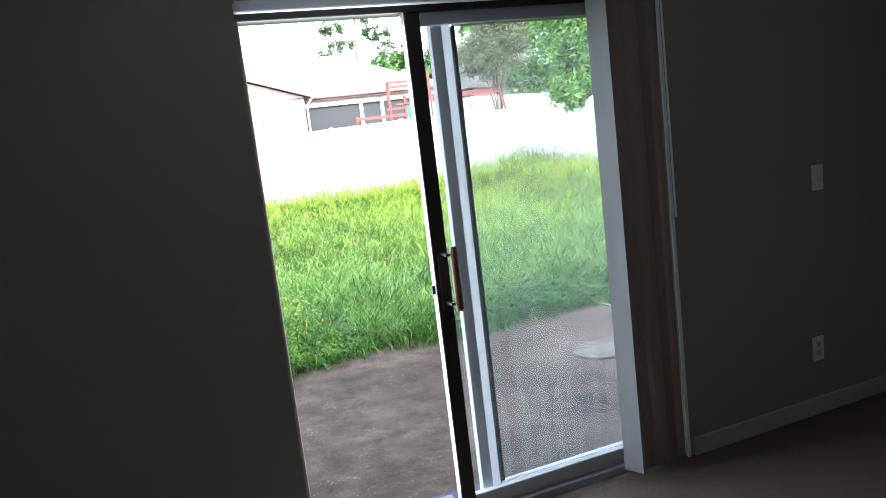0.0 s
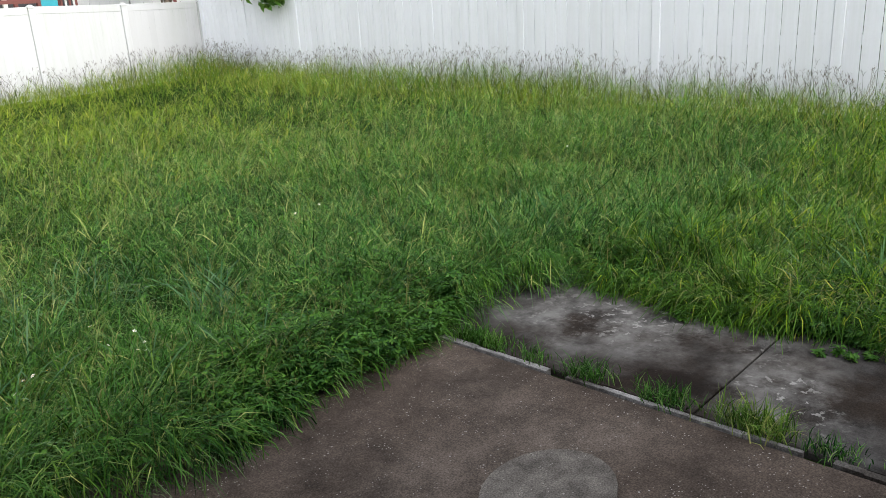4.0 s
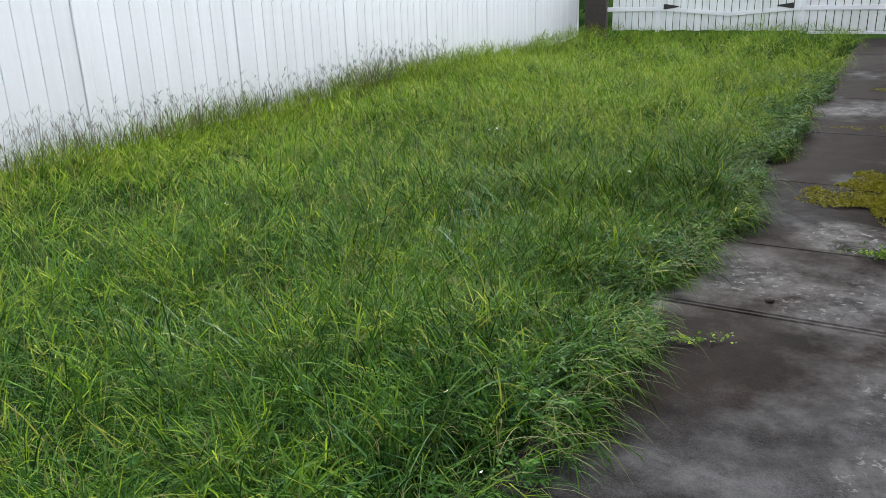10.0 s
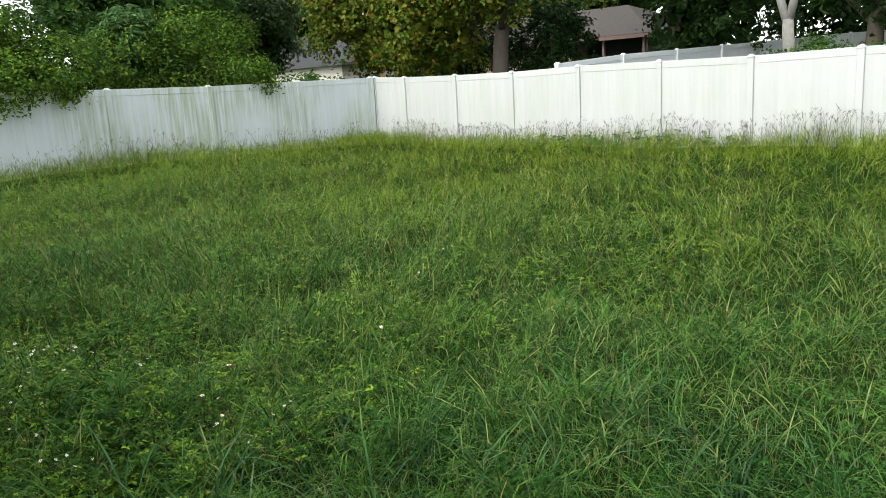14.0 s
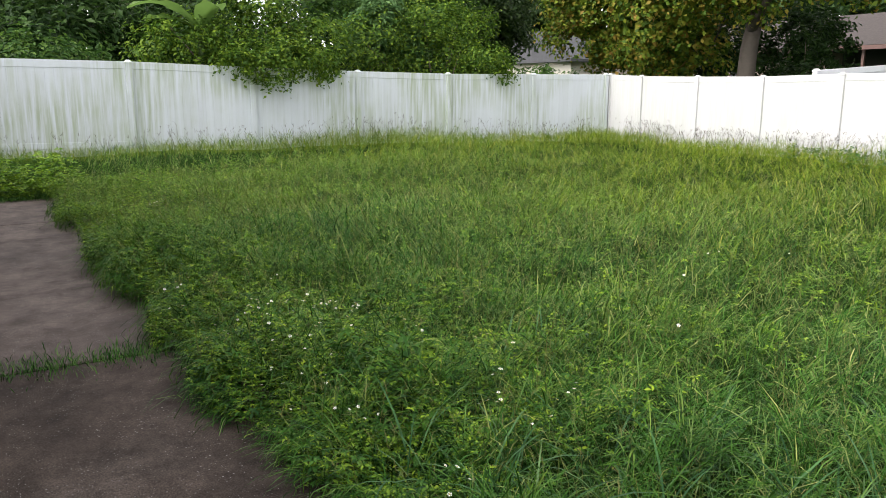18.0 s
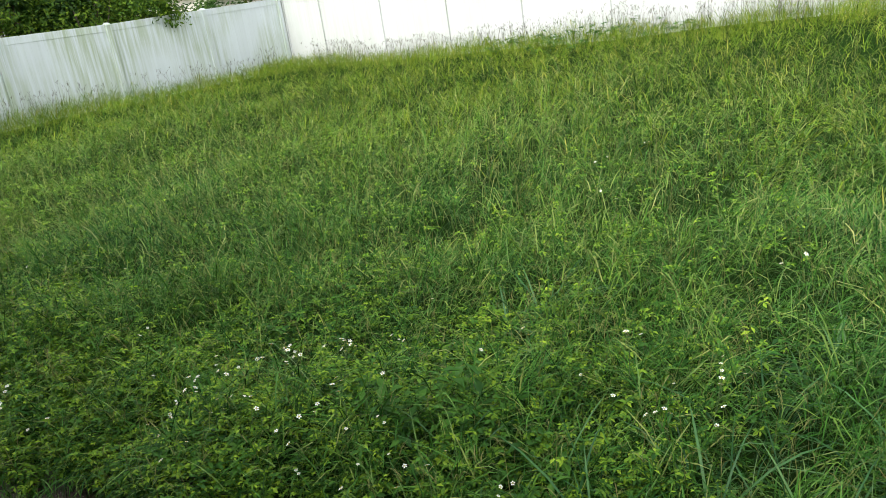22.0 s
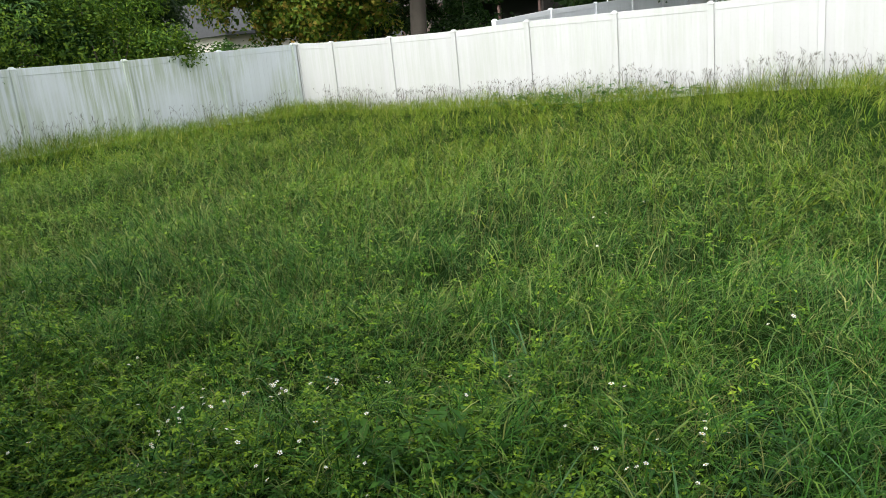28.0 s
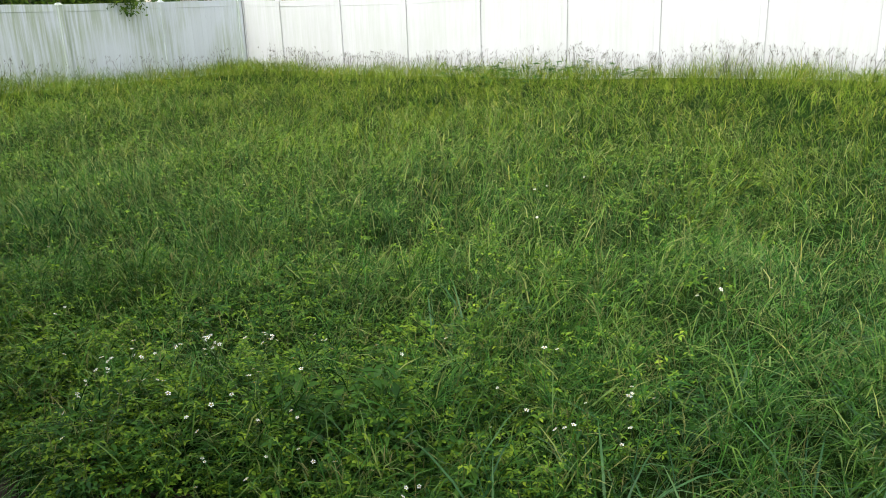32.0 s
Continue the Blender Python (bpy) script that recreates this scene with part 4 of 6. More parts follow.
# peach house, gable end and screened porch
def peach_house():
    y0 = 24.0
    g = float(ground_z(4, y0)) - 0.1
    h = thing("neighbour_house", (1.0, y0, g), "peach stucco house with grey shingle roof and screened porch", "house")
    Z = lambda z: z - g
    part("gable_wall", prism([(-1.7, 0), (5.15, 0), (5.15, Z(3.05)), (0.5, Z(4.62)), (-1.7, Z(3.99))], 0, 0.2), M_PEACH, h)
    part("return_wall", box(4.95, 5.15, 0.2, 3.2, 0, Z(3.05)), M_PEACH, h)
    part("band", box(-1.7, 5.16, -0.012, 0.0, Z(2.98), Z(3.02)), M_BROWNTRIM, h)
    part("rake_board", prism([(5.45, Z(2.98)), (5.45, Z(3.14)), (0.5, Z(4.82)), (0.5, Z(4.64))], -0.25, -0.19), M_BROWNTRIM, h)
    part("rake_board", prism([(-2.3, Z(3.836)), (0.5, Z(4.64)), (0.5, Z(4.82)), (-2.3, Z(4.016))], -0.25, -0.19), M_BROWNTRIM, h)
    part("gable_roof", prism([(5.5, Z(3.0)), (5.5, Z(3.12)), (0.5, Z(4.84)), (-2.3, Z(4.036)), (-2.3, Z(3.936)), (0.5, Z(4.70))], -0.2, 8), M_ROOF, h)
    part("downspout", tube([(5.42, -0.2, Z(3.0)), (5.22, -0.08, Z(2.75)), (5.20, -0.08, 0)], [0.035] * 3, 7), M_VINYL, h)
    window(h, 3.22, -0.005, Z(1.82), 1.06, 1.06)
    # main roof behind, sloping towards the porch
    bm = bmesh.new()
    pts = [(2.0, 6.4, Z(5.0)), (8.3, 6.4, Z(5.0)), (11.4, 1.7, Z(3.12)), (4.9, 1.7, Z(3.12)), (11.4, 11, Z(3.12)), (2.0, 11, Z(3.12))]
    v = [bm.verts.new(p) for p in pts]
    w = [bm.verts.new((p[0], p[1], p[2] - 0.12)) for p in pts]
    for f in ((0, 3, 2, 1), (1, 2, 4), (0, 1, 4, 5)):
        bm.faces.new([v[i] for i in f])
        bm.faces.new([w[i] for i in f[::-1]])
    for a, b in ((3, 2), (2, 4), (4, 5), (5, 0), (0, 3)):
        bm.faces.new((v[a], v[b], w[b], w[a]))
    bmesh.ops.recalc_face_normals(bm, faces=bm.faces[:])
    part("main_roof", bm, M_ROOF, h)
    part("fascia", box(5.2, 11.5, 1.60, 1.70, Z(2.94), Z(3.10)), M_BROWNTRIM, h)
    part("gutter", box(5.2, 11.5, 1.50, 1.60, Z(3.02), Z(3.10), 0.01), M_BROWNTRIM, h)
    part("porch_beam", box(5.2, 11.3, 1.72, 1.86, Z(2.72), Z(2.94)), M_PEACH, h)
    for x in (7.72, 8.55, 11.2):
        part("porch_post", box(x - 0.06, x + 0.06, 1.72, 1.84, 0, Z(2.72)), M_CREAM, h)
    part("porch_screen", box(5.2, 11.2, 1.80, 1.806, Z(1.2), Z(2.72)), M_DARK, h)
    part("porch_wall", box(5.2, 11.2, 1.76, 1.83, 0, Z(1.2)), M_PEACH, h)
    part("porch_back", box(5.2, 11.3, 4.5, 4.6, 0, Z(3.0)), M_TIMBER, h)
    part("vent", tube([(6.3, 4.5, Z(4.2)), (6.3, 4.5, Z(4.9)), (6.15, 4.4, Z(5.05))], [0.03, 0.03, 0.05], 6), M_GREYBOX, h)
    bm = bmesh.new()
    bmesh.ops.create_cone(bm, cap_ends=True, segments=16, radius1=0.26, radius2=0.05, depth=0.08, matrix=Matrix.Rotation(radians(75), 4, "X"))
    d = part("dish", bm, M_VINYL, h, "grey satellite dish", at=pose(10.2, 2.4, Z(3.75), 0, 0, 25))
    part("mast", tube([(0, 0.05, 0), (0.0, 0.25, -0.45)], [0.02, 0.02], 6), M_GREYBOX, d)
    return h


peach_house()

PX, PY = 9.0, 20.8
PG = float(ground_z(PX, PY))
play = thing("play_tower", (PX, PY, PG), "red-stained timber play tower with a teal panel and swing beam", "play tower")
Zp = lambda z: z - PG
for x, y, top in ((-0.42, 0, 2.62), (0.45, 0, 3.3), (-0.62, 0.9, 3.12), (0.45, 0.9, 3.1), (-2.0, 0.2, 2.1)):
    part("post", box(x - 0.045, x + 0.045, y - 0.045, y + 0.045, 0, Zp(top), 0.005), M_RED, play)
part("deck", box(-0.5, 0.5, -0.05, 0.95, Zp(1.52), Zp(1.58)), M_RED, play)
for z in (2.92, 3.06):
    part("top_beam", box(-0.70, 0.5, 0.80, 0.85, Zp(z), Zp(z) + 0.07), M_RED, play)
part("rail_cap", box(-0.75, 0.95, -0.09, 0.0, Zp(2.33), Zp(2.38), 0.004), M_RED, play)
part("rail", box(-1.05, -0.43, -0.04, 0.02, Zp(2.20), Zp(2.27)), M_RED, play)
part("rail", box(-2.1, -0.45, -0.075, -0.046, Zp(1.98), Zp(2.07)), M_RED, play)
part("teal_panel", box(-0.40, 0.02, -0.044, -0.02, Zp(1.80), Zp(2.31), 0.01), M_TEAL, play, "teal plastic side panel")
for i in range(4):
    part("picket", box(0.07 + i * 0.10, 0.115 + i * 0.10, -0.085, -0.05, Zp(1.58), Zp(2.33)), M_VINYL if i % 2 else M_RED, play)
part("swing_beam", box(0.46, 3.0, -0.06, 0.06, Zp(2.40), Zp(2.56), 0.006), M_RED, play)
for d in (-0.7, 0.7):
    part("brace", tube([(3.0, 0, Zp(2.42)), (3.2, d, 0)], [0.06, 0.06], 4), M_RED, play)
fence("neighbour_fence", "x", 23.2, [10.5, 12.1, 13.7, 15.3], [2.46, 2.42, 2.36, 2.3], -1, M_VINYL, "white vinyl fence behind the play tower", 0.3, 0.004, (0, 1.5), 0.006)
grey_shed = thing("shed", (16.4, 27.5, float(ground_z(16.4, 27.5))), "small shed with a low dark grey roof", "shed")
part("wall", box(-0.9, 0.9, 0, 1.6, 0, 1.7), M_VINYL, grey_shed)
part("roof", prism([(-1.05, 1.68), (1.05, 1.68), (1.05, 1.74), (0, 2.1), (-1.05, 1.74)], -0.12, 1.75), M_GREYBOX, grey_shed)

far_house = thing("house", (22.0, 40, 1.0), "distant house with a brown-red gable", "house")
part("wall", box(-1.6, 4.5, 0, 6, -1, 2.6), M_BRICK, far_house)
part("roof", prism([(-2.2, 2.5), (5.2, 2.5), (1.5, 4.3)], -0.3, 6.4), M_ROOF_BROWN, far_house)
shed = thing("shed", (17.2, 12.0, -0.1), "cream lap-sided garden shed with a roller door", "shed")
part("body", box(-0.2, 3.0, -2.1, 2.1, 0, 2.55), M_CREAM, shed)
part("gable", prism([(-2.1, 2.55), (2.1, 2.55), (0, 3.5)], -0.1, 0.1), M_CREAM, shed, at=pose(-0.1, 0, 0, 0, 0, 90))
bm = prism([(-2.4, 2.45), (-2.4, 2.55), (0, 3.68), (2.4, 2.55), (2.4, 2.45), (0, 3.55)], -3.2, 0.35)
part("roof", bm, M_ROOF, shed, at=pose(0, 0, 0, 0, 0, 90))
part("door", box(-0.23, -0.2, -1.2, 1.2, 0, 2.2), M_VINYL, shed)
part("door_header", box(-0.26, -0.2, -1.35, 1.35, 2.2, 2.32), M_BROWNTRIM, shed)
for i in range(9):
    part("lap_board", box(-0.215, -0.2, -2.1, 2.1, 2.34 + i * 0.12, 2.345 + i * 0.12), M_GREYBOX, shed) if i < 2 else None

# long brown-roofed house behind the golden tree
ranch = thing("house", (-23.5, 36, 1.0), "low house with a brown roof and deep shaded porch", "house")
part("wall", box(-9, 3.2, 1.0, 8, -1, 2.3), M_PEACH, ranch)
# dark sheet put in as the shade under the porch roof
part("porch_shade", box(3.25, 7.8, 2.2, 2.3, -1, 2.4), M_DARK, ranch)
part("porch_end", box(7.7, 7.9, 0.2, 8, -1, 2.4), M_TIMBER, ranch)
bm = bmesh.new()
eave = [bm.verts.new(p) for p in ((-10, -0.1, 2.5), (8.3, -0.1, 2.5), (8.3, 9.5, 2.5), (-10, 9.5, 2.5))]
ridge = [bm.verts.new(p) for p in ((-6, 4.7, 4.3), (4.2, 4.7, 4.3))]
for f in ((eave[0], eave[1], ridge[1], ridge[0]), (eave[1], eave[2], ridge[1]), (eave[2], eave[3], ridge[0], ridge[1]), (eave[3], eave[0], ridge[0]), eave[::-1]):
    bm.faces.new(f)
part("roof", bm, M_ROOF_BROWN, ranch)
part("fascia", box(-10, 8.3, -0.16, -0.10, 2.30, 2.48), M_BROWNTRIM, ranch)
for x in (3.3, 5.5, 7.7):
    part("porch_post", box(x - 0.06, x + 0.06, 0.15, 0.27, -1, 2.4), M_BROWNTRIM, ranch)
for x in (-5.8, -1.6, 1.6):
    window(ranch, x, 0.99, 0.6, 1.3, 1.1, False)
greyh = thing("house", (-34.6, 30, 0.2), "small cream house with a dark grey roof", "house")
part("wall", box(-3, 4, 0, 6, -1, 2.9), M_CREAM, greyh)
part("roof", prism([(-3.6, 2.8), (4.6, 2.8), (4.6, 2.95), (2.2, 4.5), (-1.2, 4.5), (-3.6, 2.95)], -0.5, 6.5), M_ROOF_DARK, greyh)
# ---- trees ----
golden = tree("golden_tree", (-13.0, 22.0), [(0, 0, -0.1, 0.34), (0.05, 0, 1.2, 0.28), (0.1, 0.05, 2.6, 0.25), (0.3, 0.1, 4.0, 0.2), (0.4, 0.1, 6.0, 0.12)],
     [(-6.6, -0.2, 4.6, 2.6, 2.0, 1.9), (-3.2, -0.3, 4.4, 2.6, 2.2, 2.2), (0.2, -0.6, 5.6, 2.8, 2.4, 2.2), (2.4, 1.4, 5.2, 2.0, 1.4, 1.5), (-5.0, 0.4, 7.2, 3.4, 2.6, 2.2), (-1.0, 0.4, 7.8, 3.2, 2.6, 2.2), (4.6, 0.2, 6.0, 2.4, 1.8, 1.5), (-3.4, 0.8, 2.9, 2.4, 1.6, 1.1), (-6.0, 0.8, 2.9, 2.0, 1.6, 1.1), (3.4, 0.5, 7.4, 2.6, 2.0, 1.6), (6.6, 0.5, 6.4, 1.8, 1.6, 1.2)],
     64000, 0.165, 0.7, M_LEAF_GOLD, "broad tree with golden-green autumn leaves and stout trunk", seed=11, limbs=12, bark=M_BARK_PALE, clump=70, core=2.3)
part("limb", tube([(0.15, 0, 3.1), (1.6, -0.9, 4.3), (2.9, -0.8, 5.1), (4.4, -0.5, 6.0)], [0.14, 0.11, 0.08, 0.04], 8), M_BARK_PALE, golden, "long pale side limb", smooth=True)
part("limb", tube([(1.6, -0.9, 4.3), (2.5, -0.5, 4.4), (3.2, -0.2, 4.2)], [0.06, 0.045, 0.02], 7), M_BARK_PALE, golden, smooth=True)
tree("shade_tree", (-11.6, 31.0), [(0, 0, -0.1, 0.3), (0.1, 0, 2, 0.24), (0.2, 0, 4.2, 0.15)],
     [(0.6, 0, 3.0, 1.9, 1.8, 1.7), (2.4, -0.4, 2.9, 1.3, 1.5, 1.6), (1.5, 0, 5.6, 3.2, 2.4, 2.2), (-1.4, 0, 6.6, 2.6, 2.4, 1.7), (2.0, 0, 8.4, 3.4, 2.6, 2.0), (4.5, 0.5, 6.5, 2.6, 2.2, 2.4)],
     30000, 0.21, 0.5, M_LEAF_DARK, "dense dark tree beside the neighbouring fence", seed=26, clump=70, core=2.3)
# added trees, hidden by the gate, to keep the gaps between its boards dark
tree("distant_trees", (6.0, -25.0), [(0, 0, -0.1, 0.3), (0, 0, 1.5, 0.25), (0, 0, 3, 0.15)],
     [(0, 0, 2.2, 2.6, 2, 1.6), (4, 0, 2.0, 2.6, 2, 1.6), (-4, 0, 2.0, 2.6, 2, 1.6), (8, 0.5, 2.2, 2.6, 2, 1.6)], 4500, 0.5, 0.5, M_LEAF_DARK, "dark trees added behind the gate to darken its gaps", seed=28)
tree("distant_trees", (-24.0, 47.0), [(0, 0, -0.1, 0.4), (0, 0, 3, 0.3), (0, 0, 6, 0.2)],
     [(0, 0, 7.5, 4.5, 3, 3.5), (7, 0, 7.5, 4.5, 3, 3.6), (13, 0, 8, 4.5, 3, 3.8), (-7, 0, 6.5, 4.5, 3, 3.4), (-14, 0, 6, 4.5, 3, 3.4), (3, 0, 11, 5, 3, 2.6), (11, 0, 12, 5, 3, 2.6), (-19.0, -13, 7.2, 3.2, 3, 3.2), (-17.2, -10.5, 7.0, 3.0, 3, 3.0)],
     13000, 0.75, 0.55, M_LEAF_DARK, "wall of tall dark trees behind the houses", seed=27, clump=40, core=2.5)
tree("mango_tree", (-21.0, 13.4), [(0, 0, -0.1, 0.3), (0, 0, 2, 0.26), (0.1, 0, 4, 0.18)],
     [(0, 0.2, 5.6, 2.1, 1.9, 2.0), (-0.8, 0.8, 7.2, 2.0, 1.7, 1.9), (0.5, 1.5, 3.8, 2.0, 2.0, 1.5), (0.4, -1.4, 4.6, 1.6, 1.5, 1.4), (0.2, 0.4, 8.6, 1.7, 1.6, 1.3)],
     36000, 0.25, 0.36, M_LEAF_MID, "tall dense dark green tree with long leaves", seed=12, clump=90, core=2.3)
tree("oak_tree", (-30.0, 6.8), [(0, 0, -0.1, 0.4), (0, 0, 2.5, 0.32), (0.2, 0, 5, 0.22)],
     [(0, 0, 6.2, 3.6, 3.4, 2.6), (0.5, 3.0, 6.6, 2.6, 2.6, 2.2), (-0.5, -3.5, 5.8, 3.4, 3.2, 2.8), (0.6, 2.2, 3.4, 2.6, 2.6, 1.8), (0.5, -2.5, 3.2, 2.8, 2.6, 1.8)],
     27000, 0.25, 0.55, M_LEAF_OAK, "large dark oak-like tree standing beyond the fence", seed=13, clump=90, core=2.3)
tree("feathery_tree", (-24.5, 7.6), [(0, 0, -0.1, 0.16), (0, 0, 2.0, 0.13), (0.1, 0, 3.6, 0.08)],
     [(0, 0, 4.2, 1.5, 1.6, 1.7), (0.2, 0.6, 3.0, 1.2, 1.3, 1.2)], 14000, 0.30, 0.11, M_LEAF_HAZE, "feathery grey-green tree with fine drooping leaves", seed=14)
tree("garden_tree", (-27.0, 20.5), [(0, 0, -0.1, 0.3), (0, 0, 2, 0.25), (0, 0, 4, 0.15)],
     [(0, 0, 5.2, 2.6, 2.6, 2.2), (-1, 2.4, 4.6, 2.2, 2.2, 2.0), (1, -1.5, 3.4, 2.2, 2.0, 1.6)], 22000, 0.24, 0.5, M_LEAF_OAK, "dark green leafy tree between two houses", seed=15, clump=80, core=2.3)
tree("spreading_tree", (-4.0, 29.0), [(0, 0, -0.1, 0.3), (0.1, 0, 2, 0.24), (0.2, 0, 4.2, 0.15)],
     [(0, 0, 4.2, 3.0, 2.4, 1.8), (3.0, 0, 5.0, 3.0, 2.6, 2.2), (-2.4, 1, 5.6, 2.6, 2.4, 2.0), (1.0, 0, 7.0, 3.4, 2.6, 2.0), (3.5, 0.5, 2.7, 2.2, 1.8, 1.1), (6.0, 1, 5.0, 2.6, 2.2, 2.2)],
     19000, 0.30, 0.5, M_LEAF_DARK, "dark spreading shade tree behind the back fence", seed=16)
forked = tree("forked_tree", (-2.9, 19.3), [(0, 0, -0.1, 0.16), (0.02, 0, 1.0, 0.135), (0.0, 0, 1.7, 0.13), (-0.02, 0, 2.3, 0.11)],
     [(-0.6, 0.2, 5.6, 1.4, 1.2, 0.8), (0.6, 0.2, 5.9, 1.2, 1.0, 0.7)], 1800, 0.14, 0.5, M_LEAF_MID, "pale grey forked tree with bare lower branches", seed=17, limbs=0, bark=M_BARK_GREY)
for pts, radii in (([(-0.02, 0, 2.2), (-0.22, 0.05, 2.75), (-0.42, 0.1, 3.6), (-0.7, 0.1, 5.3)], [0.10, 0.085, 0.06, 0.02]), ([(-0.02, 0, 2.2), (0.12, 0.0, 2.8), (0.2, 0.05, 3.7), (0.5, 0.1, 5.6)], [0.095, 0.08, 0.06, 0.02]), ([(-0.25, 0.05, 2.8), (-0.6, 0.0, 2.86), (-0.95, -0.05, 2.9)], [0.045, 0.035, 0.015])):
    part("limb", tube(pts, radii, 8), M_BARK_GREY, forked, smooth=True)
tree("dark_garden_tree", (-3.0, 38.0), [(0, 0, -0.1, 0.3), (0, 0, 1.5, 0.25), (0, 0, 3.0, 0.15)],
     [(-6.6, 0, 3.0, 2.2, 1.6, 1.9), (-5.6, 0, 5.6, 2.6, 2, 2.2), (-3.6, 0, 3.0, 2.4, 1.6, 1.9), (0, 0, 3.0, 2.4, 1.6, 2.0), (3.4, 0, 3.2, 2.4, 1.6, 2.0), (-2, 0, 5.6, 3.0, 2, 2.2), (2, 0, 5.8, 3.0, 2, 2.2)],
     14000, 0.38, 0.5, M_LEAF_DARK, "dense dark trees behind the far fence", seed=29, clump=32)
tree("overhanging_tree", (12.0, 14.4), [(0, 0, -0.1, 0.2), (-0.1, 0, 1.6, 0.16), (-0.2, 0, 3.0, 0.1)],
     [(-0.6, -0.2, 3.3, 1.5, 1.6, 1.25), (0.4, -1.6, 3.1, 1.4, 1.4, 1.2), (-0.2, 0.2, 4.8, 1.6, 1.7, 1.2), (-1.0, -0.2, 2.35, 0.75, 0.9, 0.6), (0.6, -2.8, 2.9, 1.2, 1.1, 0.9), (-1.5, -0.5, 1.95, 0.6, 0.8, 0.5)],
     17000, 0.19, 0.38, M_LEAF_BRIGHT, "leafy bright green tree hanging over the fence corner", seed=18, clump=45, core=1.8)
tree("bamboo_bush", (11.9, 20.8), [(0, 0, -0.1, 0.12), (0, 0, 1, 0.1), (0, 0, 2, 0.05)],
     [(0, 0, 3.5, 1.1, 0.9, 0.85), (0.4, 0, 4.0, 1.0, 0.9, 0.8), (-0.5, 0, 3.3, 0.8, 0.8, 0.6)], 7000, 0.24, 0.10, M_LEAF_WISP, "pale wispy bamboo-like bush", seed=19, limbs=14)
tree("pine_tree", (14.7, 44.0), [(0, 0, -0.1, 0.2), (0.1, 0, 4, 0.15), (0.2, 0, 7.6, 0.05)],
     [(-0.2, 0, 7.5, 1.0, 0.8, 0.5), (-1.3, 0, 6.6, 0.9, 0.8, 0.4), (1.4, 0, 6.2, 1.0, 0.8, 0.45), (-0.9, 0, 5.6, 0.9, 0.8, 0.4), (0.9, 0, 7.0, 0.7, 0.7, 0.35), (-1.9, 0, 5.2, 0.6, 0.6, 0.3), (2.0, 0, 5.4, 0.6, 0.6, 0.3)],
     5000, 0.22, 0.25, M_LEAF_OAK, "tall thin pine with open branches against the sky", seed=20, limbs=10)
tree("distant_trees", (20.0, 46.0), [(0, 0, -0.1, 0.3), (0, 0, 2, 0.25), (0, 0, 4, 0.15)],
     [(-2.2, 0, 3.7, 2.4, 2, 2.1), (0.6, 0, 3.4, 2.2, 2, 1.9), (5.5, 0, 5.6, 3.4, 3, 3.4), (11, 0, 6.4, 4.2, 3, 4.0), (17, 0, 6, 4.0, 3, 4.2)], 19000, 0.28, 0.5, M_LEAF_MID, "row of green trees in the distance", seed=21, clump=70, core=2.2)
tree("distant_trees", (-1.5, 42.0), [(0, 0, -0.1, 0.35), (0, 0, 3, 0.28), (0, 0, 5, 0.18)],
     [(0, 0, 6.8, 3.4, 3, 2.8), (-4.4, 1, 6.0, 3.4, 3, 2.8), (2.2, 0, 8.3, 2.4, 2.2, 2.0)], 13000, 0.30, 0.5, M_LEAF_DARK, "dark green trees behind the peach house", seed=22, clump=60, core=2.2)


def bush(name, at, blobs, n, leaf, aspect, mat, label, seed, clump=22):
    z = float(ground_z(*at))
    root = thing(name, (*at, z), label, "bush")
    pts, nrm, heart = crown_points(blobs, n, clump, seed)
    r = random.Random(seed)
    for i in range(9):
        goal = Vector(heart[r.randrange(len(heart))])
        part("stem", tube([(r.uniform(-0.3, 0.3), r.uniform(-0.3, 0.3), -0.05), goal * 0.5 + Vector((0, 0, 0.2)), goal], [0.035, 0.024, 0.006], 5), M_BARK, root)
    part("foliage", leaves(name, pts, nrm, np.random.default_rng(seed).uniform(0.6, 1.3, n) * leaf, aspect, mat, None, True), None, root)
    return root


bush("citrus_bush", (-14.3, 7.3), [(0, 0, 2.2, 0.9, 1.7, 0.85), (0.3, 1.3, 2.2, 0.8, 1.0, 0.7), (0.2, -1.6, 2.1, 0.8, 1.1, 0.6), (1.15, 0.35, 1.85, 0.5, 1.25, 0.42), (1.3, 0.1, 1.52, 0.24, 0.55, 0.32), (1.3, 1.15, 1.68, 0.22, 0.42, 0.26), (1.25, -0.75, 1.75, 0.25, 0.45, 0.24), (0.1, 0.2, 3.0, 0.6, 0.9, 0.4)],
     17000, 0.10, 0.5, M_LEAF_BUSH, "bushy citrus shrub spilling over the side fence", 31)
bush("shrub", (-14.6, 12.2), [(0, 0, 1.9, 0.9, 1.5, 0.85), (0.3, 1.2, 1.8, 0.8, 0.9, 0.6), (1.55, 0.95, 1.72, 0.22, 0.38, 0.30), (1.2, 0.7, 2.0, 0.4, 0.7, 0.3), (0, -1.8, 2.3, 0.8, 0.9, 0.9), (0, 0.2, 2.9, 0.8, 1.6, 0.6)], 15000, 0.10, 0.48, M_LEAF_BUSH, "dark shrub with a spray hanging over the fence", 32)
bush("papaya_shrub", (-14.9, 10.5), [(0, 0, 2.6, 0.7, 0.7, 0.6), (0, 0.9, 2.3, 0.6, 0.6, 0.6), (0.1, 0.3, 3.1, 0.5, 0.5, 0.4)], 3600, 0.26, 0.24, M_LEAF_PALE, "large-leaved pale green shrub behind the fence", 33)
